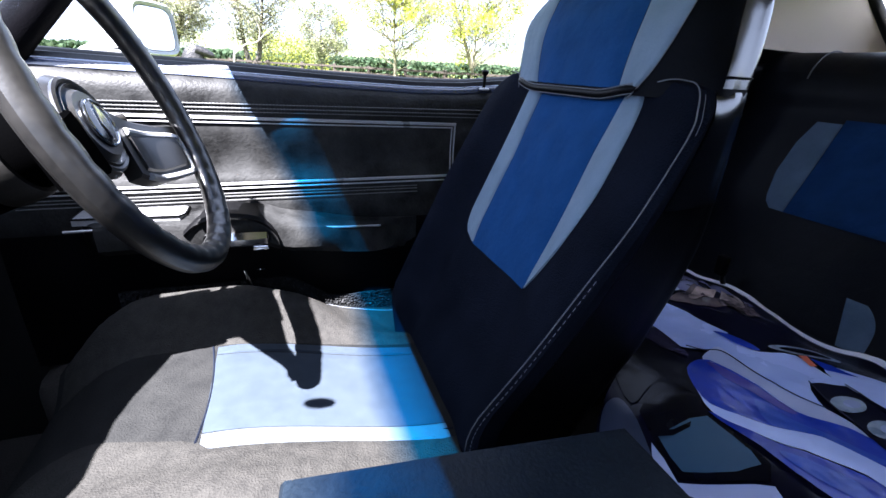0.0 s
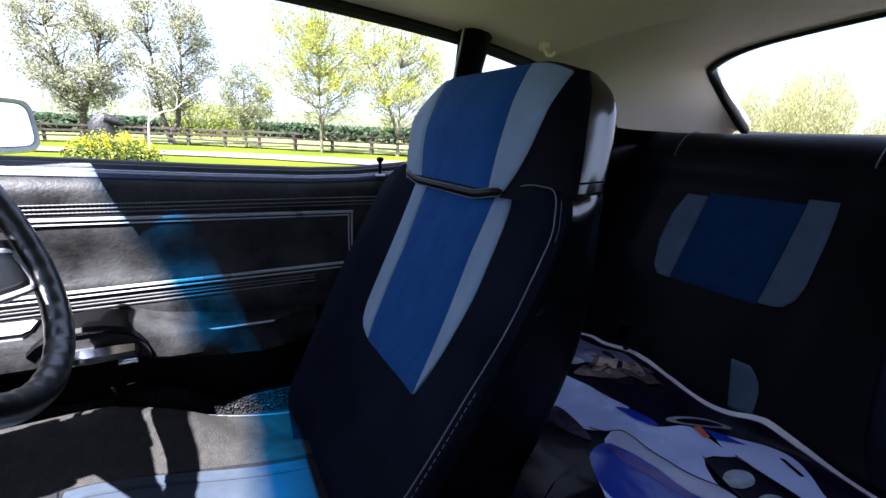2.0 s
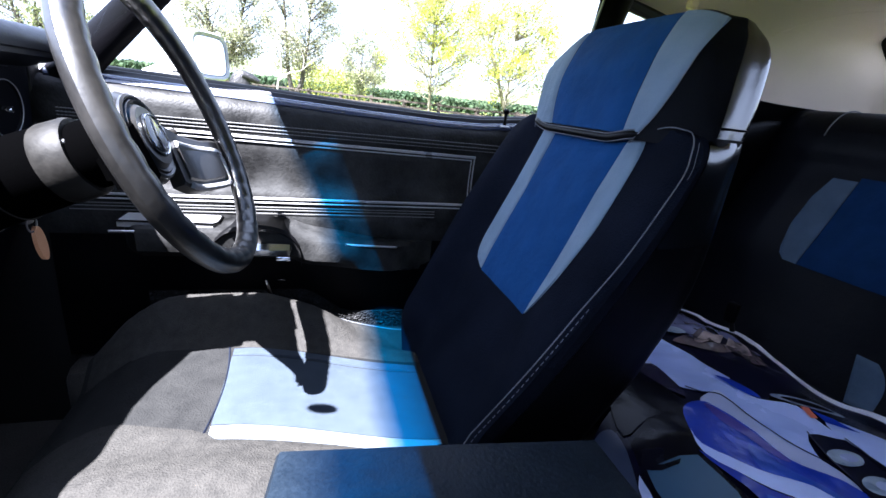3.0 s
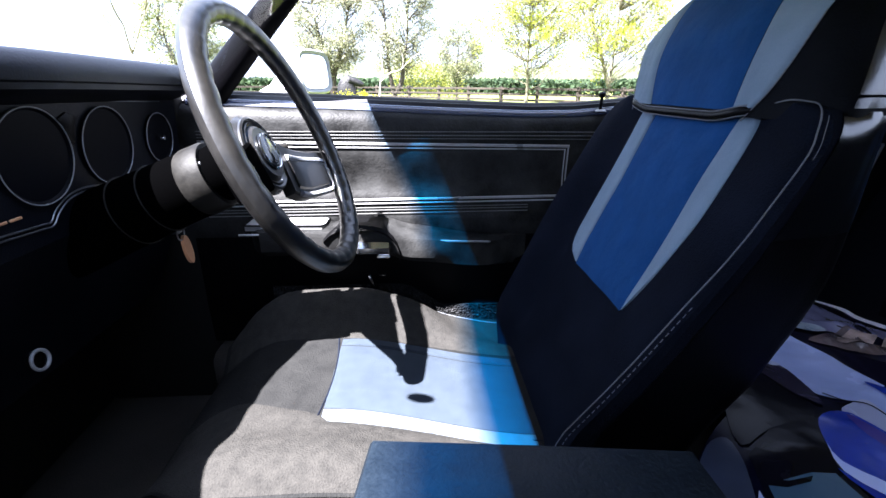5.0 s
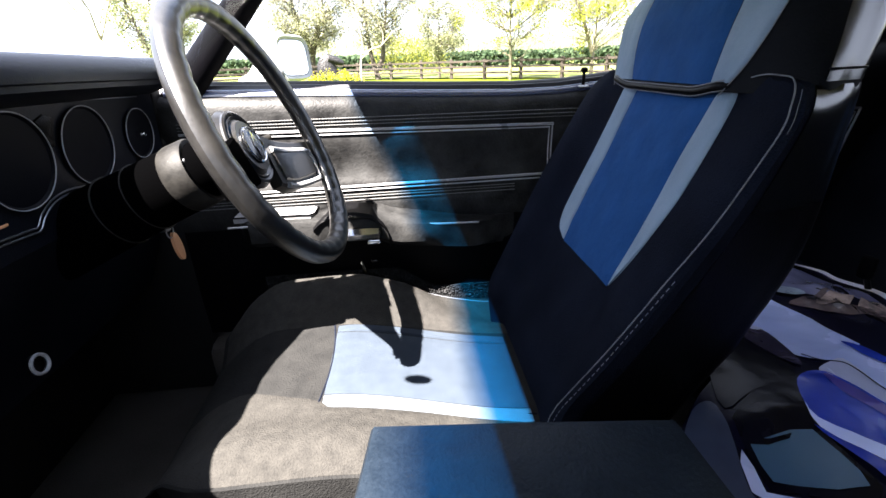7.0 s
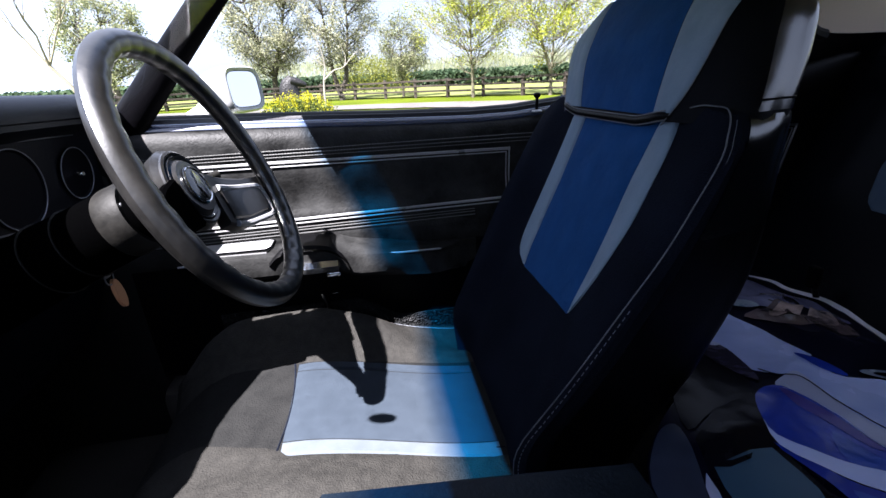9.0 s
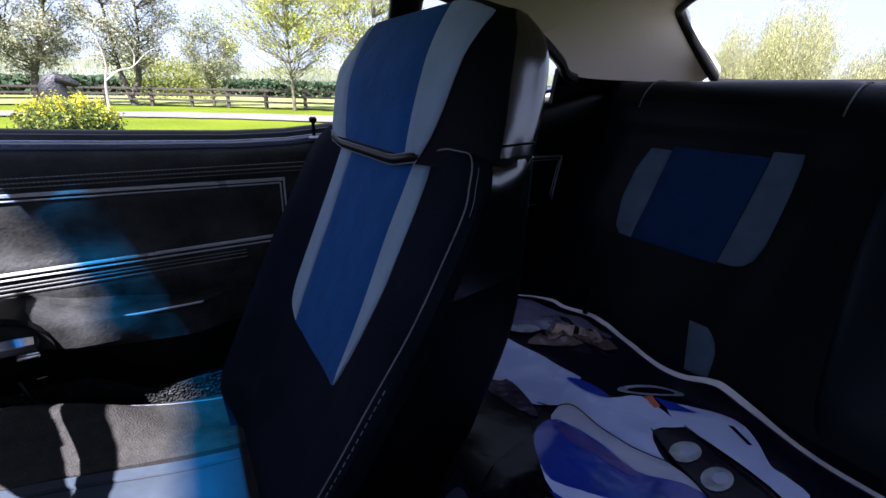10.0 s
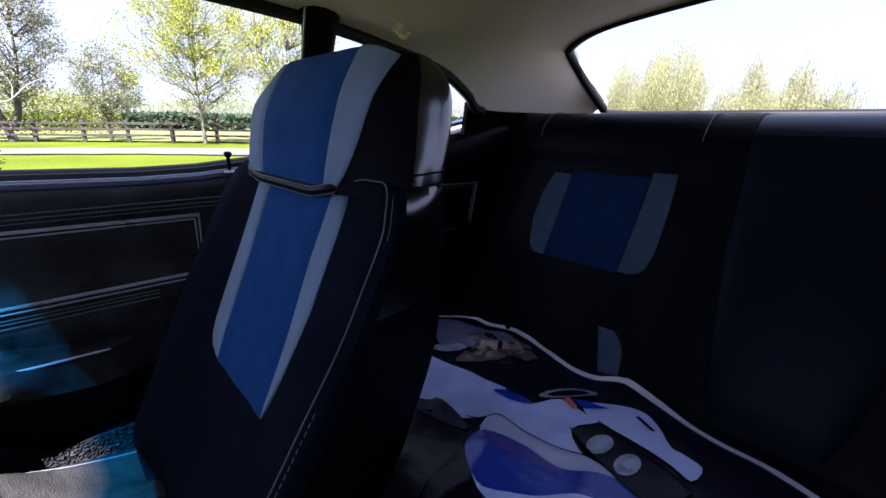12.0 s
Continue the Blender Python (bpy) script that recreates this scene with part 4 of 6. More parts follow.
def front_door(flip):
    pick = mirrored if flip else (lambda g: g)
    door = thing("door_2" if flip else "door_1", (0.1, 2 * YC - 1.0 if flip else 1.0, 0.4), "black vinyl car door lining with silver trim lines and armrest", "car door", kind="structure")
    part("panel", pick(grid(lambda u, v: door_fn(u, round(v * PAD_END)), 60, PAD_END)), DOOR_VINYL, door, smooth=60)
    part("lower_panel", pick(grid(lambda u, v: door_fn(u, PAD_END + round(v * 4)), 60, 4)), VINYL, door)
    belt = [(x / 40 * 1.02 - 0.44, table(x / 40 * 1.02 - 0.44, SILL)) for x in range(41)]
    part("seal", pick(loft([[(x, 0.998, z - 0.006), (x, 1.003, z - 0.0015), (x, 1.011, z + 0.001), (x, 1.016, z - 0.001), (x, 1.016, z - 0.02), (x, 1.0, z - 0.02)] for x, z in belt])), RUBBER, door)
    part("sill_ledge", pick(loft([[(x, 0.9985, z - 0.0055), (x, 0.9955, z - 0.0065), (x, 0.991, z - 0.0155), (x, 0.991, z - 0.03), (x, 1.0, z - 0.03)] for x, z in belt])), LEDGE, door, "dull grey sloping sill")
    part("strip_edge", pick(tube([(x, 0.9893, z - 0.0163) for x, z in belt], 0.0013, 6)), EDGE_GLINT, door, "sill strip edge with its highlight painted pale")
    part("sill_strip", pick(loft([[(x, 0.991, z - 0.0168), (x, 0.9875, z - 0.0175), (x, 0.9835, z - 0.022), (x, 0.981, z - 0.0275), (x, 0.984, z - 0.034), (x, 0.992, z - 0.034)] for x, z in belt])), BELT, door, "glossy lavender grey sill strip")
    for z0, z1, r in ((0.911, 0.909, 0.0022), (0.9045, 0.9005, 0.0026), (0.8985, 0.893, 0.002)):
        part("ribbing", pick(cord(z0, z1, -0.42, 0.55, 0.9608, 0.55 * r)), LIT_RIB, door, "stitched raised rib")
    part("trim_strip", pick(band(0.8905, 0.8785, -0.42, 0.386, 0.9625, 0.0064)), TRIM, door, "silver trim line")
    part("trim_strip", pick(trim_line(0.8805, 0.8715, -0.42, 0.378, 0.9628, 0.0014)), TRIM, door, "silver trim line")
    part("trim_strip", pick(band(0.757, 0.7665, -0.42, 0.386, 0.9585, 0.005)), TRIM, door, "silver trim line")
    part("trim_strip", pick(trim_line(0.748, 0.758, -0.42, 0.384, 0.9582, 0.0016)), TRIM, door, "silver trim line")
    part("trim_strip", pick(tube([(0.384, 0.963, 0.8785), (0.384, 0.9655, 0.82), (0.383, 0.9585, 0.7655)], 0.0018, 6)), TRIM, door, "silver trim line")
    part("trim_strip", pick(tube([(0.377, 0.963, 0.8715), (0.377, 0.9655, 0.82), (0.377, 0.9595, 0.768)], 0.0013, 6)), TRIM, door, "silver trim line")
    for z0 in (0.739, 0.733, 0.726):
        part("ribbing", pick(trim_line(z0, z0 + 0.008, -0.42, 0.3, 0.958 if z0 > 0.73 else 0.956, 0.0011)), LIT_RIB, door)
    # armrest: a shelf that thins out to the rear
    rings = []
    for k in range(31):
        x = lerp(-0.33, 0.3, k / 30)
        d = 0.085 * ease(-0.34, -0.29, x) * (1 - 0.65 * ease(0.02, 0.24, x)) * (1 - ease(0.2, 0.29, x)) + 0.006
        zt = 0.716 - 0.014 * ease(-0.03, 0.02, x) - 0.03 * ease(-0.02, 0.22, x)
        h = 0.066 - 0.012 * ease(0.0, 0.22, x)
        e = 0.058 * (1 - ease(0.19, 0.3, x)) * ease(-0.34, -0.29, x)
        y0 = 0.962
        rings.append([(x, y0, zt + 0.006), (x, y0 - d * 0.7, zt + 0.003), (x, y0 - d * 0.95, zt - 0.003), (x, y0 - d, zt - 0.012), (x, y0 - max(d * 0.97, e * 0.9), zt - h * 0.7), (x, y0 - max(d * 0.6, e), zt - h), (x, y0, zt - h - 0.02)])
    arm = part("armrest", pick(loft(rings)), DOOR_VINYL, door)
    part("edge_strip", pick(tube([(lerp(-0.33, -0.145, k / 8), 0.876, 0.708) for k in range(9)], 0.0022, 6)), TRIM, arm)
    part("edge_strip", pick(tube([(lerp(0.0, 0.21, k / 12), table(lerp(0.0, 0.21, k / 12), [(0, 0.876), (0.03, 0.878), (0.12, 0.898), (0.21, 0.925)]), lerp(0.696, 0.669, k / 12)) for k in range(13)], 0.0022, 6)), TRIM, arm)
    tray = [(-0.322, 0.892), (-0.16, 0.886), (-0.152, 0.9), (-0.152, 0.944), (-0.162, 0.952), (-0.322, 0.952)]
    part("tray", pick(loft([[(x, y, 0.712) for x, y in tray], [(x, y, 0.7235) for x, y in tray]])), TRIM, arm, "grey metal armrest plate")
    part("tray_frame", pick(tube([(x, y, 0.7235) for x, y in tray], 0.002, 6, True)), PLASTIC, arm, "black edging")
    hood = [(-0.155, 0.7), (-0.135, 0.717), (-0.1, 0.727), (-0.06, 0.727), (-0.025, 0.717), (0.0, 0.69), (0.005, 0.655)]
    part("handle_bezel", pick(loft([[(x, 0.872, z), (x, 0.866, z - 0.006), (x, 0.872, z - 0.013), (x, 0.93, z - 0.013), (x, 0.95, z)] for x, z in spline_xz(hood, 18)])), PLASTIC, arm)
    part("handle", pick(loft([[(x, 0.868 - b, 0.692 - 0.004 * abs(t)), (x, 0.862 - b, 0.68), (x, 0.866 - b, 0.667), (x, 0.884, 0.664), (x, 0.884, 0.693)]
                              for x, b, t in ((-0.128, -0.01, 1), (-0.118, 0.0, 0.5), (-0.08, 0.003, 0), (-0.04, 0.002, 0), (-0.018, 0.0, 0.5), (-0.012, -0.008, 1))])), CHROME, door, "chrome inside door handle")
    part("handle_foot", pick(rbox(-0.045, -0.016, 0.866, 0.884, 0.654, 0.664, 0.003)), CHROME, door)
    part("lock_knob", pick(turned([(0.0, 0.0), (0.0035, 0.0), (0.0035, 0.03), (0.0075, 0.034), (0.008, 0.039), (0.005, 0.042), (0.0, 0.0425)], 14, Matrix.Translation((0.456, 0.985, 0.951)))), PLASTIC, door, "black lock knob")
    part("lock_collar", pick(turned([(0.004, 0.0), (0.012, 0.0), (0.0125, 0.002), (0.009, 0.005), (0.004, 0.005)], 16, Matrix.Translation((0.456, 0.985, 0.9515)))), TRIM, door)
    def loop_fn(u, v):
        x = lerp(-0.3, 0.5, u)
        z = lerp(0.36, 0.556 - 0.058 * ease(0.0, 0.12, x), v)
        tuft = noise.noise((x * 300, z * 260, 2)) + 0.5 * noise.noise((x * 150, z * 330, 5))
        return (x, 0.947 - 0.0045 * max(-0.2, tuft), z)
    part("carpet_strip", pick(slab(loop_fn, 420, 90, (0, 0.006, 0))), CARPET, door, "grey looped carpet along the door's foot")
    part("winder_arm", pick(tube([(-0.069, 0.93, 0.588), (-0.064, 0.928, 0.57), (-0.058, 0.926, 0.548)], [0.004, 0.0045, 0.006], 8)), CHROME, door)
    part("winder_cap", pick(rbox(-0.046, -0.03, 0.92, 0.93, 0.589, 0.5925, 0.001, 1)), CHROME, door)
    return door


def spline_xz(pts, n):
    return [(p.x, p.z) for p in spline([(x, 0, z) for x, z in pts], n)]


front_door(False)
front_door(True)


def quarter(flip):
    pick = mirrored if flip else (lambda g: g)
    q = thing("side_trim", (0.9, 2 * YC - 1.0 if flip else 1.0, 0.4), "black vinyl rear side panel with a silver outlined pad", "side panel")

    def fn(u, v):
        x = lerp(0.604, 1.72, u)
        top = table(x, SILL) - 0.012
        y, dz = SIDE_PROFILE[round(v * 14)]
        return (x, y + 0.012, top + dz if dz > -0.06 else lerp(top - 0.1, 0.39, (-dz - 0.06) / 0.51))
    part("panel", pick(grid(fn, 30, 14)), VINYL, q)
    part("sill_strip", pick(loft([[(x, 0.99, z - 0.012), (x, 0.992, z - 0.004), (x, 1.004, z), (x, 1.02, z - 0.002), (x, 1.02, z - 0.014)] for x, z in ((0.66 + 0.5 * k / 20, table(0.66 + 0.5 * k / 20, SILL)) for k in range(21))])), BELT, q, "glossy sill strip")
    rim = [(p.x, p.z) for p in TOP_EDGE]

    def ledge(u, v):
        x = lerp(1.09, 1.72, u)
        low, high = table(x, SILL) - 0.04, max(table(x, rim) + 0.008, table(x, SILL) - 0.035)
        return (x, lerp(0.978, 0.962, v), lerp(low, high, v))
    part("ledge", pick(slab(ledge, 24, 4, (0, 0.014, 0))), VINYL, q)
    corners = [(0.8, 0.975, 0.885), (1.146, 0.975, 0.879), (1.118, 0.975, 0.748), (0.8, 0.975, 0.752)]
    inner = [(0.8, 0.975, 0.876), (1.135, 0.975, 0.871), (1.11, 0.975, 0.756), (0.8, 0.975, 0.76)]
    for cs, r in ((corners, 0.0028), (inner, 0.0014)):
        for a, b in zip(cs, cs[1:]):
            part("trim_strip", pick(tube([Vector(a).lerp(Vector(b), k / 6) for k in range(7)], r, 6)), SATIN, q, "silver trim line")


quarter(False)
quarter(True)
hook = thing("coat_hook", (0.784, 0.83, 1.245), "cream plastic coat hook on the headlining", "coat hook")
part("base", rbox(0.75, 0.77, 0.818, 0.834, 1.225, 1.242, 0.004), LINER, hook)
part("arm", tube([(0.76, 0.824, 1.23), (0.76, 0.812, 1.216), (0.762, 0.8, 1.213), (0.764, 0.793, 1.22)], [0.006, 0.005, 0.0045, 0.0045], 8), LINER, hook)

# wing mirror outside the driver's window
mir = thing("wing_mirror", (-0.22, 1.13, 0.98), "white wing mirror with rounded housing beside the door", "wing mirror")
mx = Matrix.Translation((-0.197, 1.122, 1.033)) @ Matrix.Rotation(radians(68.7), 4, "Z") @ Matrix.Rotation(radians(-5), 4, "X")


def mirror_ring(w, h, d, n=28):
    out = []
    for k in range(n):
        a = 6.2832 * k / n
        c, s = math.cos(a), math.sin(a)
        e = 0.45
        out.append(mx @ Vector((w * abs(c) ** e * (1 if c > 0 else -1), -d, h * abs(s) ** e * (1 if s > 0 else -1))))
    return out


part("housing", loft([mirror_ring(0.055, 0.0385, 0.0), mirror_ring(0.057, 0.04, 0.006), mirror_ring(0.063, 0.046, 0.009), mirror_ring(0.068, 0.05, 0.003), mirror_ring(0.069, 0.051, -0.012), mirror_ring(0.068, 0.049, -0.035), mirror_ring(0.058, 0.041, -0.065), mirror_ring(0.034, 0.024, -0.085)]), SHADED_PAINT, mir)
part("glass", loft([mirror_ring(0.054, 0.0375, 0.002), mirror_ring(0.0545, 0.038, 0.005)]), MIRROR, mir, "mirror glass")
part("foot", loft([[mx @ Vector((-0.05 + w * math.cos(a), 0.036 + 0.024 * math.sin(a), -0.012 + h * math.sin(a + 0.4))) for a in (6.2832 * k / 16 for k in range(16))] for w, h in ((0.01, 0.03), (0.02, 0.034))] +
                  [[Vector((-0.275 + w * math.cos(a), 1.072 - 0.012 * t + 0.016 * math.sin(a), 0.992 - 0.03 * t)) for a in (6.2832 * k / 16 for k in range(16))] for w, t in ((0.036, 0.0), (0.044, 1.0))]), SHADED_PAINT, mir)

# ---- dashboard ----
dash = thing("dashboard", (-0.5, YC, 0.7), "black padded dashboard with round silver-ringed instruments", "dashboard")


def dash_fn(u, v):
    y = lerp(-0.62, 0.958, u)
    pts = [(-0.78, 0.975), (-0.62, 1.012), (-0.52, 1.038), (-0.485, 1.046), (-0.466, 1.041), (-0.455, 1.026), (-0.452, 1.008), (-0.454, 0.99)]
    p = spline([(a, 0, b) for a, b in pts], 20)[round(v * 20)]
    hood = 0.055 * ease(0.36, 0.58, y) * ease(-0.56, -0.47, p.x) * ease(0.985, 1.01, p.z)
    return (p.x + hood, y, p.z - 0.006 * ease(0.5, 1.0, y))


part("pad", slab(dash_fn, 30, 20, (-0.004, 0, -0.01)), DASH_VINYL, dash)


def face_x(z):
    return -0.45 - 0.04 * (0.99 - z)


part("fascia", slab(lambda u, v: (face_x(lerp(0.8, 0.992, v)), lerp(0.3, 0.955, u), lerp(0.8, 0.992, v)), 20, 6, (-0.02, 0, 0)), DASH_VINYL, dash)
part("lower_panel", slab(lambda u, v: (lerp(-0.56, face_x(0.8), v), lerp(-0.62, 0.955, u), lerp(0.56, 0.802, v)), 20, 6, (-0.02, 0, 0)), DASH_VINYL, dash)
part("glovebox_panel", slab(lambda u, v: (face_x(lerp(0.8, 0.992, v)), lerp(-0.62, 0.3, u), lerp(0.8, 0.992, v)), 20, 6, (-0.02, 0, 0)), DASH_VINYL, dash)
for z, r in ((0.99, 0.0013), (0.986, 0.0009)):
    part("trim_strip", tube([(face_x(z) + 0.0015, y / 10, z - 0.037 * max(0, y / 10 - 0.56)) for y in range(-6, 10)], r, 6), SATIN, dash, "silver trim line")


def gauge(y, z, r, knob=False):
    m = Matrix.Translation((face_x(z) + 0.001, y, z)) @ Matrix.Rotation(radians(92.3), 4, "Y")
    g = part("gauge", turned([(0.001, -0.012), (r * 0.9, -0.012), (r, 0.0), (r, 0.004), (r * 0.97, 0.004), (r * 0.93, 0.0012), (0.001, 0.001)], 48, m), DIAL, dash, "dark round instrument")
    part("bezel", tube([m @ Vector((r * math.cos(a), r * math.sin(a), 0.0045)) for a in (6.2832 * k / 64 for k in range(64))], 0.0009, 6, True), RING, g, "pale ring")
    if knob:
        part("reset_knob", turned([(0.0, -0.003), (0.005, -0.003), (0.005, 0.01), (0.004, 0.012), (0.0, 0.012)], 12, m @ Matrix.Translation((0.0, -0.008, 0.005))), CHROME, g)


gauge(0.581, 0.9155, 0.0625)
gauge(0.726, 0.912, 0.06)
gauge(0.877, 0.909, 0.045, True)
for off in (0.0, 0.006):
    line = spline([(0, 0.3, 0.838 + off), (0, 0.42, 0.832 + off), (0, 0.489, 0.827 + off), (0, 0.565, 0.822 + off), (0, 0.583 - off * 0.5, 0.822 + off), (0, 0.598 - off * 0.6, 0.836 + off), (0, 0.622, 0.849 + off), (0, 0.656, 0.853 + off), (0, 0.7, 0.848 + off)], 48)
    part("trim_strip", tube([(face_x(p.z) + 0.0015, p.y, p.z) for p in line], 0.0012, 6), SATIN, dash, "silver trim line")
KM = Matrix.Translation((-0.474, 0.508, 0.655)) @ Matrix.Rotation(radians(80), 4, "Y")
knob = part("choke_knob", turned([(0.0, 0.004), (0.012, 0.004), (0.014, 0.008), (0.014, 0.0), (0.0, 0.0)], 20, KM), PLASTIC, dash, "ringed pull knob")
part("knob_ring", tube([KM @ Vector((0.0135 * math.cos(a), 0.0135 * math.sin(a), 0.009)) for a in (6.2832 * k / 28 for k in range(28))], 0.0024, 8, True), RING, knob)
part("embossed_mark", loft([[(face_x(0.95) + h, 0.652 + w * dy, 0.952 + w * dz) for dy, dz in ((0, 0.016), (0.02, 0.008), (0.012, -0.006), (0.005, -0.03), (-0.005, -0.03), (-0.012, -0.006), (-0.02, 0.008))] for h, w in ((0.0, 1.0), (0.003, 0.9), (0.0045, 0.6))]), VINYL, dash, "embossed black mark")
for k in range(2):
    part("badge_bar", rbox(face_x(0.845), face_x(0.845) + 0.002, 0.498 + 0.022 * k, 0.516 + 0.022 * k, 0.8445, 0.848, 0.0006, 1), LEATHER, dash)

# ---- steering wheel and column ----
HUB = Vector((-0.1455, 0.6506, 0.9239))
WN = Vector((math.cos(radians(22.8)) * math.cos(radians(-2.5)), math.cos(radians(22.8)) * math.sin(radians(-2.5)), math.sin(radians(22.8))))
WY = Vector((0, 0, 1)).cross(WN).normalized()
WZ = WN.cross(WY)
WM = Matrix.Translation(HUB) @ Matrix((WY, WZ, WN)).transposed().to_4x4()
WH = WM
wheel = thing("steering_wheel", HUB, "black two-spoke steering wheel with silver-edged spokes", "steering wheel")


def rim_fn(u, v):
    a, b = 6.2832 * u, 6.2832 * v
    wave = 0.0016 * max(0, math.cos(a * 38)) * max(0, -math.cos(b + 0.5))
    r = 0.0172 - wave
    return WM @ Vector(((0.187 + r * math.cos(b)) * math.cos(a), (0.187 + r * math.cos(b)) * math.sin(a), 0.9 * r * math.sin(b)))


rv, rf = grid(rim_fn, 228, 12, True)
part("rim", (rv, rf), WHEEL_SKIN, wheel)
part("hub", turned([(0.0, -0.075), (0.045, -0.075), (0.058, -0.065), (0.062, -0.05), (0.056, -0.042), (0.052, -0.045), (0.048, -0.037), (0.044, -0.04), (0.038, -0.033), (0.0, -0.032)], 40, WH), WHEEL_SKIN, wheel)
emb = part("emblem", turned([(0.0, -0.036), (0.028, -0.036), (0.029, -0.031), (0.025, -0.029), (0.0, -0.028)], 32, WH), GLOSS_VINYL, wheel, "round dark glossy horn emblem")
part("emblem_mark", loft([[WH @ Vector((x * 0.012 + 0.002, y * 0.02, h)) for x, y in ((0, 1), (0.7, 0.3), (0.5, -0.8), (-0.3, -1), (-0.8, -0.1))] for h in (-0.029, -0.0265)]), CHROME, emb, "silver emblem mark")
part("emblem_ring", tube([WH @ Vector((0.0265 * math.cos(a), 0.0265 * math.sin(a), -0.0295)) for a in (6.2832 * k / 40 for k in range(40))], 0.0016, 6, True), CHROME, emb)


part("hub_ring", tube([WH @ Vector((0.0535 * math.cos(a), 0.0535 * math.sin(a), -0.041)) for a in (6.2832 * k / 48 for k in range(48))], 0.0036, 6, True), WHEEL_SKIN, wheel)


SPIN = {1: WH @ Matrix.Rotation(radians(-12), 4, "Z"), -1: WH}


def spoke_h(x):
    return lerp(-0.034, -0.012, ease(0.07, 0.165, x))


def spoke(s, top, low, x0, x1, thick, lift):
    """A flat bar out from the hub between two edge curves, following the spoke's height."""
    rings = []
    for k in range(15):
        x = lerp(x0, x1, k / 14)
        h, yt, yb = spoke_h(x) + lift, table(x, top) - 0.011, table(x, low) - 0.011
        e = min(0.004, thick / 3)
        rings.append([SPIN[s] @ Vector((s * x, y, z)) for y, z in ((yt - e, h), (yb + e, h), (yb, h - e), (yb, h - thick), (yt, h - thick), (yt, h - e))])
    return loft(rings)


for s in (1, -1):
    top, low = [(0.04, 0.034), (0.07, 0.028), (0.1, 0.02), (0.13, 0.014), (0.178, 0.016)], [(0.04, -0.055), (0.07, -0.063), (0.1, -0.067), (0.13, -0.066), (0.158, -0.06), (0.178, -0.05)]
    if s < 0:
        low = [(0.04, -0.04), (0.1, -0.036), (0.178, -0.03)]
    # the near spoke takes the shade-dark copy instead of the rim's skin
    skin = WHEEL_SKIN if s > 0 else SHADE_BLACK
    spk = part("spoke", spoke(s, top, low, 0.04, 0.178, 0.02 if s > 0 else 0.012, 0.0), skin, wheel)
    # the deep underside of the spoke, sloping from the rim down to the hub's foot
    rings = []
    for k in range(9):
        x = lerp(0.03, 0.168, k / 8)
        h = spoke_h(x) - 0.012
        deep = min(h - 0.004, lerp(-0.085, -0.016, (x - 0.055) / 0.113))
        rings.append([SPIN[s] @ Vector((s * x, y, d)) for y, d in ((0.0, h), (-0.045, h), (-0.035, deep), (-0.008, deep))])
    part("spoke_web", loft(rings), SHADE_BLACK, spk)
    if s < 0:
        continue
    loop_pts = [SPIN[s] @ Vector((s * x, y - 0.011, spoke_h(x) + 0.001)) for x, y in ((0.056, 0.009), (0.1, 0.004), (0.15, -0.002), (0.16, -0.01), (0.164, -0.038), (0.161, -0.051), (0.151, -0.057), (0.09, -0.058), (0.056, -0.053))]
    part("spoke_trim", tube(spline([p - WZ * 0.004 for p in loop_pts], 48), 0.0052, 8, False, 1.0), TRIM, spk, "silver spoke edging")
    part("horn_pad", spoke(s, [(0.058, 0.003), (0.1, -0.001), (0.148, -0.006), (0.155, -0.012)], [(0.058, -0.048), (0.1, -0.053), (0.148, -0.051), (0.155, -0.045)], 0.058, 0.155, 0.008, 0.0035), WHEEL_SKIN, spk)
column = thing("steering_column", HUB - WN * 0.2, "black steering column shroud with a grey metal collar", "steering column")
CM = Matrix.Translation(HUB) @ Matrix((WY, WZ, WN)).transposed().to_4x4()
part("shroud", turned([(0.0, -0.44), (0.062, -0.44), (0.056, -0.32), (0.052, -0.22), (0.0505, -0.152), (0.0, -0.152)], 32, CM), SHADE_BLACK, column)
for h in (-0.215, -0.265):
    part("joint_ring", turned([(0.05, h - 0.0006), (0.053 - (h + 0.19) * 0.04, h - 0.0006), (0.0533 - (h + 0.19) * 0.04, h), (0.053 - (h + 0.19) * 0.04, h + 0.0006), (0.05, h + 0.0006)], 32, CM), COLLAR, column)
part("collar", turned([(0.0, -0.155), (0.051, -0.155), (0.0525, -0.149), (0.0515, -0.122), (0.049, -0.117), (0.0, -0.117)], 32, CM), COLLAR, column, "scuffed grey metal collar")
part("neck", turned([(0.0, -0.118), (0.043, -0.118), (0.045, -0.085), (0.046, -0.05), (0.0, -0.05)], 28, CM), SHADE_BLACK, column)
part("collar_screw", turned([(0.0, -0.004), (0.004, -0.004), (0.004, 0.002), (0.0, 0.003)], 10, CM @ Matrix.Translation((-0.034, 0.022, -0.117))), SATIN, column)
part("indicator_stalk", tube([HUB - WN * 0.1 + WY * 0.04, (-0.225, 0.74, 0.892), (-0.208, 0.785, 0.895), (-0.19, 0.8, 0.9)], [0.005, 0.005, 0.007, 0.008], 10), COLLAR, column, "grey indicator stalk")
fob = thing("key_ring", (-0.335, 0.67, 0.78), "ignition key with a tan oval leather fob", "key ring")
part("ring", tube([Vector((-0.333, 0.664 + 0.011 * math.cos(a), 0.782 + 0.011 * math.sin(a))) for a in (6.2832 * k / 20 for k in range(20))], 0.0012, 6, True), SATIN, fob)
part("key", rbox(-0.35, -0.331, 0.655, 0.668, 0.783, 0.797, 0.002), SATIN, fob)
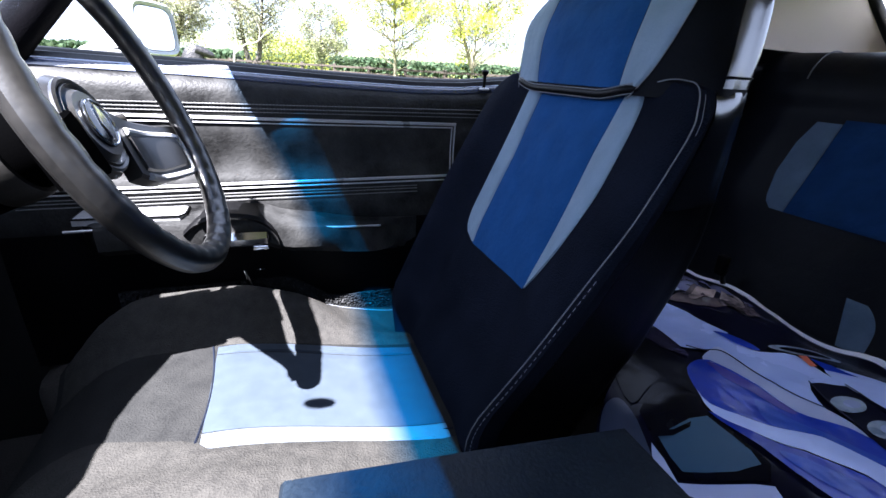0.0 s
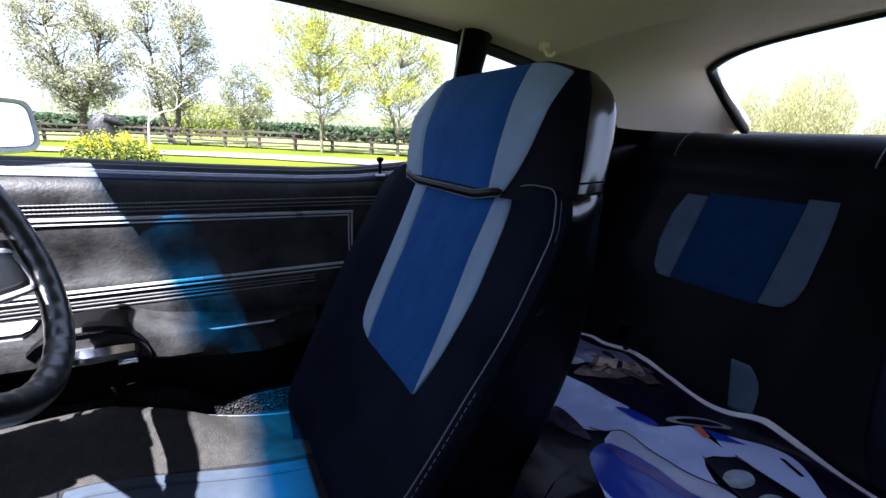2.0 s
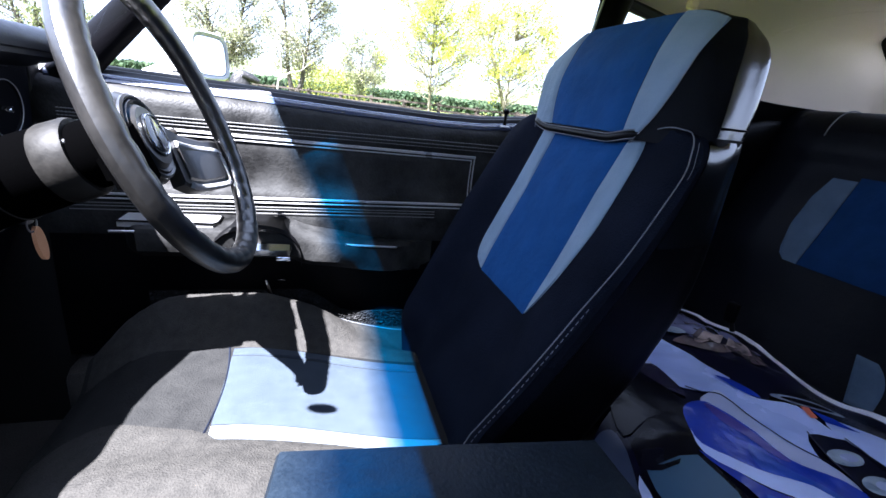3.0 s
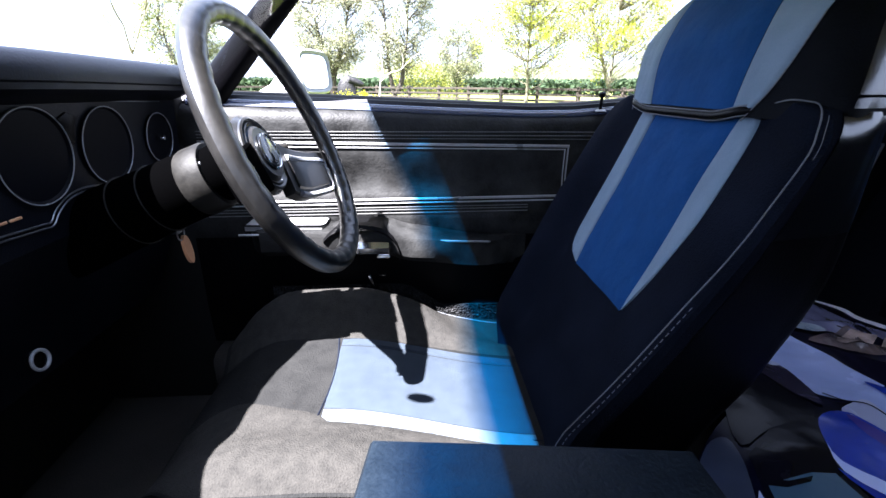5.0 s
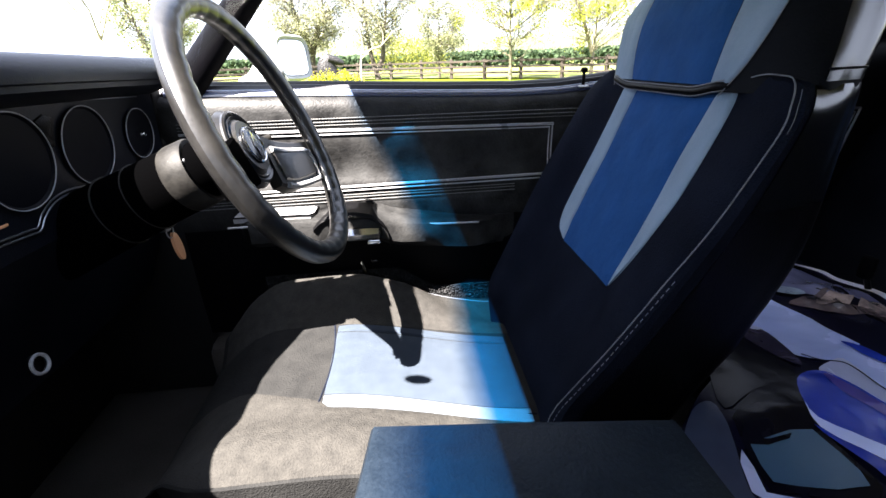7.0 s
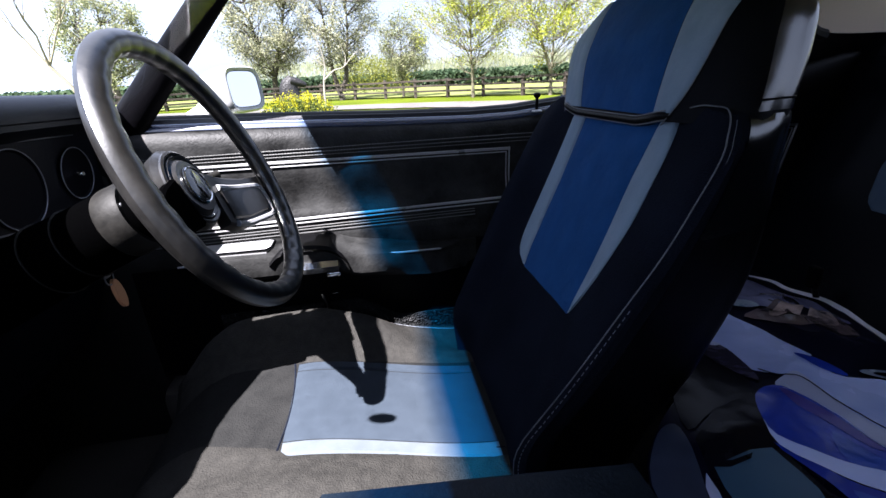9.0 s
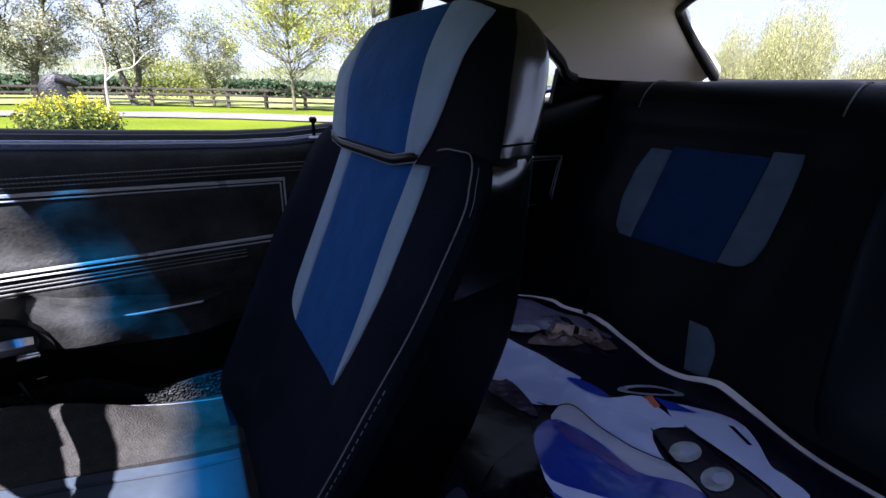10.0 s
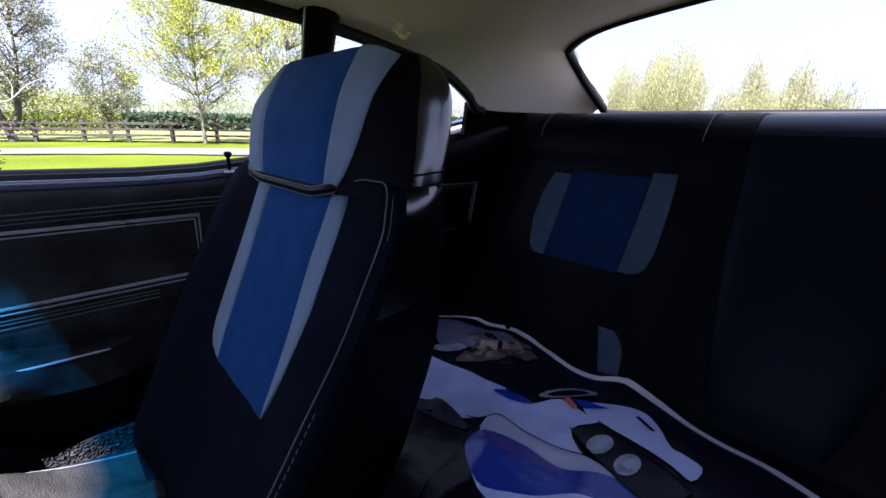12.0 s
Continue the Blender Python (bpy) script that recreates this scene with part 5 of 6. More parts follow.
part("tag", loft([[Vector((-0.333 + h, 0.676 + 0.0105 * math.cos(a) + 0.006 * math.sin(a) * -1, 0.751 + 0.026 * math.sin(a))) for a in (6.2832 * k / 24 for k in range(24))] for h in (-0.0025, 0.0025)]), LEATHER, fob, "tan leather fob")


# ---- seats ----
def glide(pairs, n=48):
    """A smooth line through (x, value) pairs, as a finer list of pairs."""
    return [(p.x, p.z) for p in spline([(x, 0, v) for x, v in pairs], n)]


SEAT_MID = glide([(0.4, 0.205), (0.5, 0.236), (0.6, 0.281), (0.7, 0.3255), (0.8, 0.3685), (0.9, 0.4115), (0.97, 0.4415), (1.0, 0.4545)])
SEAT_HALF = glide([(0.4, 0.18), (0.45, 0.19), (0.525, 0.203), (0.6, 0.217), (0.66, 0.227), (0.765, 0.241), (0.834, 0.25), (0.89, 0.253), (0.94, 0.25), (0.964, 0.243), (0.983, 0.224), (0.99, 0.203), (0.994, 0.18)])
SEAT_REAR = glide([(0.4, 0.4), (0.55, 0.442), (0.636, 0.474), (0.68, 0.49), (0.72, 0.508), (0.76, 0.523), (0.8, 0.533), (0.86, 0.537), (0.93, 0.538), (1.0, 0.54)])
HEAD_FRONT = glide([(0.96, 0.425), (1.0, 0.435), (1.03, 0.442), (1.06, 0.449), (1.09, 0.462), (1.12, 0.482), (1.14, 0.501), (1.15, 0.514), (1.156, 0.526)])
HEAD_HALF = glide([(0.96, 0.134), (0.975, 0.143), (1.0, 0.159), (1.03, 0.171), (1.06, 0.179), (1.09, 0.181), (1.12, 0.177), (1.14, 0.169), (1.15, 0.162), (1.156, 0.155)])
HEAD_REAR = glide([(0.96, 0.531), (1.0, 0.545), (1.03, 0.559), (1.06, 0.57), (1.09, 0.576), (1.12, 0.576), (1.14, 0.567), (1.156, 0.552)])
HEAD_REAR_HALF = glide([(0.96, 0.212), (1.0, 0.204), (1.03, 0.195), (1.06, 0.186), (1.09, 0.178), (1.12, 0.166), (1.14, 0.15), (1.156, 0.13)])

DOOR_BOLSTER = glide([(0.4, 0.0), (0.46, 0.008), (0.5, 0.024), (0.54, 0.042), (0.575, 0.05), (0.61, 0.048), (0.7, 0.042), (0.78, 0.036), (0.86, 0.028), (0.92, 0.022), (0.965, 0.014), (1.0, 0.002)])


def seat_x(dy, z):
    """The front face of a seat's backrest, dy to the side of its middle."""
    a = abs(dy)
    if dy > 0:
        bolster = table(z, DOOR_BOLSTER) * ease(0.117, 0.195, a) * (1 - 0.2 * ease(0.215, 0.25, a))
    else:
        bolster = 0.013 * (0.3 + 0.7 * ease(0.45, 0.66, z)) * ease(0.11, 0.18, a) * (1 - 0.35 * ease(0.205, 0.25, a)) * (1 - 0.9 * ease(0.87, 0.98, z))
    edge = table(z, SEAT_HALF)
    return table(z, SEAT_MID) - bolster + 0.012 * ease(edge - 0.022, edge, a) ** 2 + 0.0018 * noise.noise((dy * 9, z * 7, 31))


def seat_half(z):
    return table(z, SEAT_HALF)


def head_x(dy, z):
    """The front face of the head restraint."""
    return table(z, HEAD_FRONT) + 0.9 * max(0, abs(dy) - 0.1) ** 2


def head_dip(q, z):
    """How far the head restraint's top corners fall away towards its sides, q from -1 to 1."""
    return 0.014 * max(0, abs(q) - 0.62) ** 2 / 0.1444 * ease(1.07, 1.139, z)


def flank(front, rear, drop=0.0):
    """The points of a seat's section from the front edge (x, half width) round the side to the middle of its back; drop: how far the side falls in towards the rear."""
    (x0, h0), (x1, h1) = front, rear
    if drop:
        peak = max(h1 + drop, h0 + 0.002)
        side = [(0.2, lerp(h0, peak, 0.64)), (0.43, peak), (0.73, lerp(peak, h1, 0.36))]
    else:
        side = [(0.28, lerp(h0, h1, 0.3) + 0.003), (0.64, lerp(h0, h1, 0.64) + 0.006), (0.84, lerp(h0, h1, 0.84) + 0.005)]
    way = spline([(x0, h0, 0)] + [(lerp(x0, x1, f), h, 0) for f, h in side] + [(x1, h1, 0), (x1 + 0.021, h1 - 0.05, 0), (x1 + 0.03, h1 - 0.12, 0), (x1 + 0.033, 0, 0)], 24)
    return [(p.x, p.y) for p in way[1:]]


def section(face, front, rear, yc, z, drop=0.0):
    """A closed section: the face's points from one side to the other, then round the back."""
    side = flank(front, rear, drop)
    z = min(z, face[-1][2]) if face[-1][2] > 1.05 else z
    return face + [(x, yc + y, z) for x, y in side] + [(x, yc - y, z) for x, y in reversed(side[:-1])]


def front_seat(yc, inserts, label):
    seat = thing("front_seat", (0.1, yc, 0.3), label, "car seat", group="front seats")
    # backrest
    rings = []
    for k in range(33):
        z = table(k / 32, [(0, 0.42), (0.7, 0.93), (0.88, 0.984), (1, 0.994)])
        h = seat_half(z)
        sink = 0.02 * ease(0.93, 1.0, z)
        face = [(seat_x(h * q, z), yc + h * q, z - sink * ease(0.19, 0.12, abs(h * q))) for q in (i / 24 for i in range(-24, 25))]
        rings.append(section(face, (face[-1][0], h), (table(z, SEAT_REAR), min(0.206, h - 0.02)), yc, z))
    back = part("backrest", loft(rings), CLOTH, seat)

    def rear_cover(rows, skip, proud):
        """A skin over the rear of the sections, from skip points past the front edge on either side."""
        cover = []
        for ring in rows:
            side = ring[49 + skip:len(ring) - skip]
            mx0, my0 = 0.48, yc
            cover.append([(lerp(mx0, x, 1 + proud), lerp(my0, y, 1 + 0.6 * proud), z) for x, y, z in side] + [(lerp(mx0, x, 0.95), lerp(my0, y, 0.97), z) for x, y, z in reversed(side)])
        return loft(cover)
    part("back_shell", rear_cover(rings[:20], 2, 0.012), VINYL, seat, "smooth black vinyl seat back")
    part("shoulder_cover", rear_cover(rings[19:29], 2, 0.0125), GLOSS_VINYL, seat, "glossy black vinyl shoulder of the seat back", 60)

    def patch(y_low, y_high, z0, z1, fx, lift=0.003, nu=16, nv=30):
        def fn(u, v):
            z = lerp(z0, z1, v)
            dy = lerp(table(z, y_low), table(z, y_high), u)
            inset = 0.001 + lift * min(1, 12 * min(u, 1 - u) + 0.1, 14 * min(v, 1 - v) + 0.1)
            inset += 0.0011 * noise.noise((dy * 22, z * 15, 5)) * min(1, 12 * min(u, 1 - u) + 0.1)
            return (fx(dy, z) - inset, yc + dy, z)
        return slab(fn, nu, nv, (0.006, 0, 0))
    if inserts:
        left_in = [(0.707, 0.064), (0.745, 0.071), (0.8, 0.071), (0.86, 0.067), (0.967, 0.077)]
        left_out = glide([(0.708, 0.066), (0.716, 0.095), (0.728, 0.11), (0.745, 0.118), (0.77, 0.12), (0.86, 0.117), (0.967, 0.118)])
        right_in = [(0.707, -0.121), (0.72, -0.124), (0.82, -0.123), (0.9, -0.119), (0.972, -0.121)]
        right_out = glide([(0.709, -0.123), (0.74, -0.14), (0.79, -0.16), (0.86, -0.175), (0.92, -0.169), (0.96, -0.156), (0.979, -0.14)])
        gap = 0.0015
        part("insert", patch([(z, d - gap) for z, d in left_in], [(z, d + gap) for z, d in right_in], 0.707, 0.975, seat_x), BLUE, seat, "blue velour insert")
        part("stripe", patch(left_out, left_in, 0.709, 0.975, seat_x), GREY, seat, "grey velour stripe")
        part("stripe", patch(right_in, right_out, 0.71, 0.978, seat_x), GREY, seat, "grey velour stripe")
    for s in (1, -1):
        line = spline([(0, 0.146, 0.979), (0, 0.17, 0.989), (0, 0.199, 0.9925), (0, 0.2215, 0.984), (0, 0.2385, 0.965), (0, 0.248, 0.94), (0, 0.2505, 0.89), (0, 0.2485, 0.834), (0, 0.2395, 0.765), (0, 0.2255, 0.66), (0, 0.2015, 0.525), (0, 0.189, 0.45)], 70)
        part("piping", tube([(seat_x(min(p.y, seat_half(p.z)), min(p.z, 0.99)) - 0.0015, yc + s * p.y, p.z + 0.0005) for p in line], 0.0008, 6), THREAD, back, "pale piped seam")
        part("piping", tube([(seat_x(p.y, p.z) + 0.005, yc + s * (p.y + 0.0015), p.z) for p in line[21:33]], 0.0004, 6), THREAD, back, "pale piped seam")
        zs = [0.44 + 0.0085 * k for k in range(40)]
        part("stitching", join(*[tube([(seat_x(seat_half(z), z) + 0.004, yc + s * (seat_half(z) + 0.002), z), (seat_x(seat_half(z), z + 0.005) + 0.004, yc + s * (seat_half(z + 0.005) + 0.002), z + 0.005)], 0.0006, 4) for z in zs]), THREAD, back, "pale row of stitches")
    # head restraint
    rings = []
    for k in range(25):
        z = lerp(0.972, 1.139, k / 24)
        h = table(z, HEAD_HALF)
        face = [(head_x(h * q, z), yc + h * q, z - head_dip(q, z)) for q in (i / 24 for i in range(-24, 25))]
        rings.append(section(face, (face[-1][0], h), (table(z, HEAD_REAR), table(z, HEAD_REAR_HALF)), yc, z, 0.0165))
    for shrink, up in ((0.92, 0.003), (0.75, 0.0055), (0.45, 0.0068)):
        rings.append([(lerp(0.545, x, shrink), lerp(yc, y, 1 - 0.16 * (1 - shrink)), z + up) for x, y, z in rings[24]])
    part("headrest", loft(rings), SIDE_CLOTH, seat, "", 75)
    part("headrest_back", rear_cover(rings[2:26], 6, 0.006), GLOSS_VINYL, seat, "glossy black vinyl headrest back", 60)
    part("stitching", tube([(lerp(0.48, x, 1.012), lerp(yc, y, 1.006), z + 0.012) for x, y, z in rings[2][49 + 6:len(rings[2]) - 6]], 0.0012, 5), VINYL, seat, "thick black seam")

    def head_patch(low, high):
        def fn(u, v):
            z = lerp(0.979, 1.139, v)
            dy = lerp(table(z, low), table(z, high), u)
            lift = 0.0035 * min(1, 10 * min(u, 1 - u) + 0.1)
            lift += 0.0009 * noise.noise((dy * 75 - z * 14, z * 11, 3)) + 0.0012 * noise.noise((dy * 18, z * 16, 7))
            return (head_x(dy, z) - lift, yc + dy, z - head_dip(dy / table(z, HEAD_HALF), z) + 0.002 * ease(0.85, 1, v))
        return slab(fn, 26, 34, (0.006, 0, -0.002))
    if inserts:
        panel_l = glide([(0.97, 0.076), (1.0, 0.092), (1.03, 0.103), (1.06, 0.106), (1.09, 0.109), (1.12, 0.119), (1.14, 0.127), (1.16, 0.136)])
        panel_r = glide([(0.97, -0.121), (1.0, -0.116), (1.03, -0.115), (1.06, -0.117), (1.09, -0.113), (1.12, -0.106), (1.14, -0.099), (1.16, -0.091)])
        part("headrest_panel", head_patch([(z, d - 0.0015) for z, d in panel_l], [(z, d + 0.0015) for z, d in panel_r]), BLUE, seat, "blue velour headrest panel")
        part("headrest_stripe", head_patch(panel_r, [(z, -d) for z, d in HEAD_HALF]), GREY, seat, "grey velour stripe")
        part("headrest_stripe", head_patch(HEAD_HALF, panel_l), GREY, seat, "grey velour stripe")
    for s in (1, -1):
        part("piping", tube([(head_x(d, z) - 0.001, yc + s * (d + 0.001), z) for z, d in HEAD_HALF[3:26]], 0.0007, 5), THREAD, seat)
    roll = [(0.429 + 0.9 * max(0, abs(dy) - 0.1) ** 2 + 0.014 * ease(0.136, 0.164, abs(dy)), yc + dy, 0.9695 + 0.012 * ease(0.08, 0.164, abs(dy))) for dy in (0.164 * (i / 16 - 1) for i in range(33))]
    part("neck_roll", tube(roll, [0.0064 * (1 - 0.6 * ease(0.8, 1.0, abs(i / 16 - 1))) for i in range(33)], 10), VINYL, seat, "black piped roll")
    part("piping", tube([(p[0] - 0.005, p[1], p[2] + 0.006) for p in roll[2:-2]], 0.0007, 6), THREAD, seat)
    part("piping", tube([(p[0] - 0.0045, p[1], p[2] - 0.0055) for p in roll[2:-2]], 0.0007, 6), THREAD, seat)

    # cushion
    def cushion_z(dy, x):
        a = abs(dy)
        return 0.531 - 0.042 * ease(-0.12, 0.25, x) + table(x, [(-0.32, 0.05), (-0.2, 0.064), (-0.06, 0.066), (0.03, 0.046), (0.06, 0.033), (0.12, -0.003), (0.22, -0.036)]) * (1.0 if dy > 0 else 0.3) * ease(0.12, 0.2, a) * (1 - ease(0.205, 0.262, a) * 0.9) - 0.05 * ease(-0.22, -0.352, x) + 0.006 * math.sin(3.1 * (x + 0.1))
    rings = []
    for k in range(27):
        x = lerp(-0.362, 0.3, k / 26)
        half = 0.252 - 0.075 * ease(-0.2, -0.372, x) ** 1.5
        drop = 0.09 * max(0, -0.285 - x) / 0.077
        row = [(x, yc + half * s, cushion_z(half * s, x) - drop ** 2 * 5) for s in (i / 16 for i in range(-16, 17))]
        rings.append(row + [(x + 0.02, yc + half * 1.0, 0.46), (x + 0.02, yc + half * 0.96, 0.38), (x + 0.03, yc - half * 0.96, 0.38), (x + 0.02, yc - half, 0.46)])
    cush = part("cushion", loft(rings), SUN_CLOTH, seat)

    def bolster_fn(side):
        inner = [(-0.36, -0.05), (-0.234, -0.066), (-0.115, -0.1), (-0.1, -0.117), (0.24, -0.151)] if side < 0 else [(-0.36, 0.12), (-0.1, 0.118), (0.24, 0.09)]

        def fn(u, v):
            x = lerp(-0.352, 0.235, v)
            half = 0.248 - 0.075 * ease(-0.2, -0.372, x) ** 1.5
            dy = lerp(table(x, inner), side * half, u)
            drop = 0.09 * max(0, -0.285 - x) / 0.077
            lift = 0.0045 * min(1, 9 * min(u, 1 - u) + 0.15, 16 * min(v, 1 - v) + 0.15)
            return (x, yc + dy, cushion_z(dy, x) - drop ** 2 * 5 + lift)
        return fn
    for side in (1, -1):
        part("bolster", slab(bolster_fn(side), 12, 34, (0, 0, -0.006)), BOLSTER, cush, "coarse dark grey cloth bolster")

    def flat_patch(x0, x1, d0, d1):
        def fn(u, v):
            x, dy = lerp(x0(u) if callable(x0) else x0, x1, v), lerp(d0, d1, u)
            lift = 0.004 * min(1, 10 * min(u, 1 - u) + 0.1, 14 * min(v, 1 - v) + 0.1)
            dy -= 0.034 * ease(-0.12, 0.24, x)
            return (x, yc + dy, cushion_z(dy, x) + lift)
        return slab(fn, 8, 20, (0, 0, -0.006))
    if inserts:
        part("insert", flat_patch(-0.107, 0.222, -0.088, 0.09), SUN_VELOUR, seat, "grey-blue velour cushion insert with its sunlit tone painted in")
        part("stripe", flat_patch(-0.107, 0.222, -0.119, -0.09), SUN_STRIPE, seat, "grey velour stripe")
        part("stripe", flat_patch(-0.107, 0.222, 0.092, 0.114), SUN_VELOUR, seat, "velour stripe with its sunlit tone painted in")
    part("piping", tube([(x, yc + 0.243, cushion_z(0.243, x) + 0.002) for x in (-0.27 + 0.02 * k for k in range(26))], 0.0014, 6), THREAD, seat)
    for s in (1, -1):
        part("seam", tube([(x, yc + s * 0.135, cushion_z(s * 0.135, x) + 0.0005) for x in (-0.29 + 0.02 * k for k in range(27))], 0.0014, 5), CLOTH, seat)
    part("seam", tube([(-0.125 + 0.02 * math.cos(d * 9), yc + d, cushion_z(d, -0.12)) for d in (-0.2 + 0.02 * k for k in range(21))], 0.0016, 5), CLOTH, seat)
    part("base", rbox(-0.24, 0.3, yc - 0.2, yc + 0.2, 0.24, 0.4, 0.02), RUBBER, seat)
    return seat


front_seat(SEAT_Y, True, "black bucket seat with blue insert and grey stripes")
passenger = front_seat(2 * YC - SEAT_Y, True, "black front passenger bucket seat with blue insert")
# unseen seat, slid back to block the passenger window's light and reflections
passenger.location.x += 0.16

# console between the seats
con = thing("centre_console", (0.1, 0.14, 0.24), "dark vinyl centre console with padded lid", "console")
part("body", loft([[(x0, y, z) for x0, y, z in ((-0.06, 0.035, 0.24), (-0.06, 0.25, 0.24), (0.26, 0.25, 0.24), (0.26, 0.035, 0.24))],
                   [(-0.035, 0.045, 0.6), (-0.035, 0.245, 0.6), (0.25, 0.235, 0.6), (0.25, 0.045, 0.6)],
                   [(0.0, 0.05, 0.728), (0.0, 0.24, 0.728), (0.245, 0.218, 0.728), (0.245, 0.05, 0.728)]]), VINYL, con)


def lid_ring(z, grow):
    return [(-0.022 - grow, 0.05 - grow, z), (0.006 - grow, 0.24 + grow, z), (0.125, 0.229 + grow, z), (0.246 + grow, 0.216 + grow, z), (0.246 + grow, 0.13, z), (0.246 + grow, 0.05 - grow, z)]


part("lid", loft([lid_ring(0.726, -0.004), lid_ring(0.73, 0.002), lid_ring(0.742, 0.003), lid_ring(0.748, 0.0), lid_ring(0.7505, -0.006)]), LID_VINYL, con, "padded dark vinyl lid")
alone("transmission_tunnel", loft([[(x, -0.04, 0.24), (x, -0.01, 0.36), (x, 0.08, 0.42), (x, 0.22, 0.42), (x, 0.31, 0.36), (x, 0.34, 0.24)] for x in (-0.75, 0.0, 0.6, 1.0)]), MAT_FLOOR, "dark carpeted transmission tunnel along the floor", "tunnel", kind="structure")

# ---- rear seat ----
rear = thing("rear_seat", (1.1, YC, 0.3), "black rear bench seat with blue insert and grey stripes", "rear seat")


def rear_x(y, z):
    mid = table(z, [(0.5, 1.04), (0.6, 1.1), (0.715, 1.16), (0.82, 1.222), (0.92, 1.278), (0.985, 1.298), (1.03, 1.312)])
    d = abs(y - YC)
    return mid - 0.012 * math.sin(min(1, max(0, (d - 0.24) / 0.5)) * math.pi) - 0.01 * ease(0.27, 0.24, d) - ease(0.235, 0.27, d) * (0.014 * ease(0.945, 0.985, z) + 0.016 * ease(0.63, 0.7, d) * ease(0.65, 0.75, z))


def rear_fn(u, v):
    y = lerp(2 * YC - 0.985, 0.985, u)
    if v < 0.7:
        z = lerp(0.45, 1.03, v / 0.7)
        return (rear_x(y, z), y, z)
    t = (v - 0.7) / 0.3
    x0 = rear_x(y, 1.03)
    return (x0 + 0.05 * math.sin(t * 1.2) * 1.2 + 0.12 * t * t, y, 1.03 + 0.05 * math.sin(math.pi * min(0.62, t * 0.9)) - 0.006 * ease(0.3, 0.24, abs(y - YC)))


part("backrest", slab(lambda u, v: rear_fn(u, v * 0.7), 60, 30, (0.03, 0, -0.03)), SEAT_VINYL, rear)
SPLIT = (0.33 - (2 * YC - 0.985)) / (2 * (0.985 - YC))
part("top_roll", slab(lambda u, v: rear_fn(lerp(SPLIT, 1, u), lerp(0.7, 1, v)), 24, 14, (0.03, 0, -0.03)), SEAT_VINYL, rear)
part("top_roll", slab(lambda u, v: rear_fn(lerp(0, SPLIT, u), lerp(0.7, 1, v)), 30, 14, (0.03, 0, -0.03)), ROLL_VINYL, rear, "satin top roll with blue sheen in its colour")
for s, yy in ((1, 0.33), (1, 0.418), (1, 0.845)):
    for y in (yy, 2 * YC - yy):
        pts = []
        for k in range(31):
            v = lerp(0.68, 0.93, k / 30)
            p = Vector(rear_fn((y - (2 * YC - 0.985)) / (2 * (0.985 - YC)), v))
            pts.append(p + Vector((-0.002, 0, 0.002)))
        part("piping", tube(pts, 0.0016, 6), THREAD if yy > 0.35 else VINYL, rear)


def centre_fn(u, v):
    z = lerp(0.52, 1.034, v)
    half = table(z, [(0.52, 0.075), (0.532, 0.09), (0.565, 0.104), (0.6, 0.113), (0.652, 0.124), (0.709, 0.134), (0.757, 0.143), (0.828, 0.153), (0.9, 0.158), (1.034, 0.166)])
    d = 2 * u - 1
    puff = (1 - abs(d) ** 5) ** 0.6 * min(1, 9 * v + 0.05) * lerp(1.0, 0.4, ease(0.9, 1.034, z))
    return (rear_x(YC + half * d, z) - 0.002 - 0.017 * puff, YC + half * d, z)


part("centre_panel", slab(centre_fn, 40, 36, (0.012, 0, 0)), CENTRE_VINYL, rear, "puffed satin black centre panel with blue sheen in its colour")


def rear_patch(y0, y1, z0, z1, curve=0.0):
    def fn(u, v):
        z = lerp(z0 + curve * max(0, 1 - u / 0.7) ** 2.2, z1, v)
        y = lerp(y0(v), y1(v), u)
        lift = 0.004 * min(1, 10 * min(u, 1 - u) + 0.1, 14 * min(v, 1 - v) + 0.1)
        return (rear_x(y, z) - lift - 0.002, y, z)
    return slab(fn, 10, 16, (0.008, 0, 0))


part("insert", rear_patch(lambda v: 0.511, lambda v: lerp(0.716, 0.724, v), 0.714, 0.928), SHADED_BLUE, rear, "blue velour insert")
part("stripe", rear_patch(lambda v: table(v, [(0, 0.462), (0.06, 0.45), (0.2, 0.444), (0.6, 0.447), (1, 0.455)]), lambda v: 0.509, 0.718, 0.94, 0.006), SHADED_GREY, rear, "grey velour stripe")
part("stripe", rear_patch(lambda v: lerp(0.718, 0.726, v), lambda v: table(v, [(0, 0.752), (0.08, 0.775), (0.4, 0.797), (0.75, 0.798), (1, 0.784)]), 0.714, 0.918), SHADED_GREY, rear, "grey velour stripe")


def bench_fn(u, v):
    y = lerp(2 * YC - 0.97, 0.97, u)
    x = lerp(0.68, 1.14, v)
    z = 0.5 + 0.02 * math.sin(math.pi * v) - 0.06 * ease(0.12, 0.0, v)
    return (x, y, z)


part("cushion", slab(bench_fn, 30, 14, (0, 0, -0.14)), CLOTH, rear)
part("stripe", rear_patch(lambda v: 0.425 + 0.012 * v + 0.032 * v ** 4, lambda v: lerp(0.47, 0.505, v), 0.515, 0.598), SHADED_GREY, rear, "grey velour stripe")
buckle = thing("belt_buckle", (1.0, 0.713, 0.56), "small dark seat belt buckle standing behind the banner", "belt buckle")
part("stem", tube([(1.02, 0.71, 0.52), (1.0, 0.713, 0.57)], 0.006, 8), RUBBER, buckle)
part("head", rbox(0.985, 1.003, 0.7, 0.726, 0.565, 0.615, 0.005), PLASTIC, buckle)
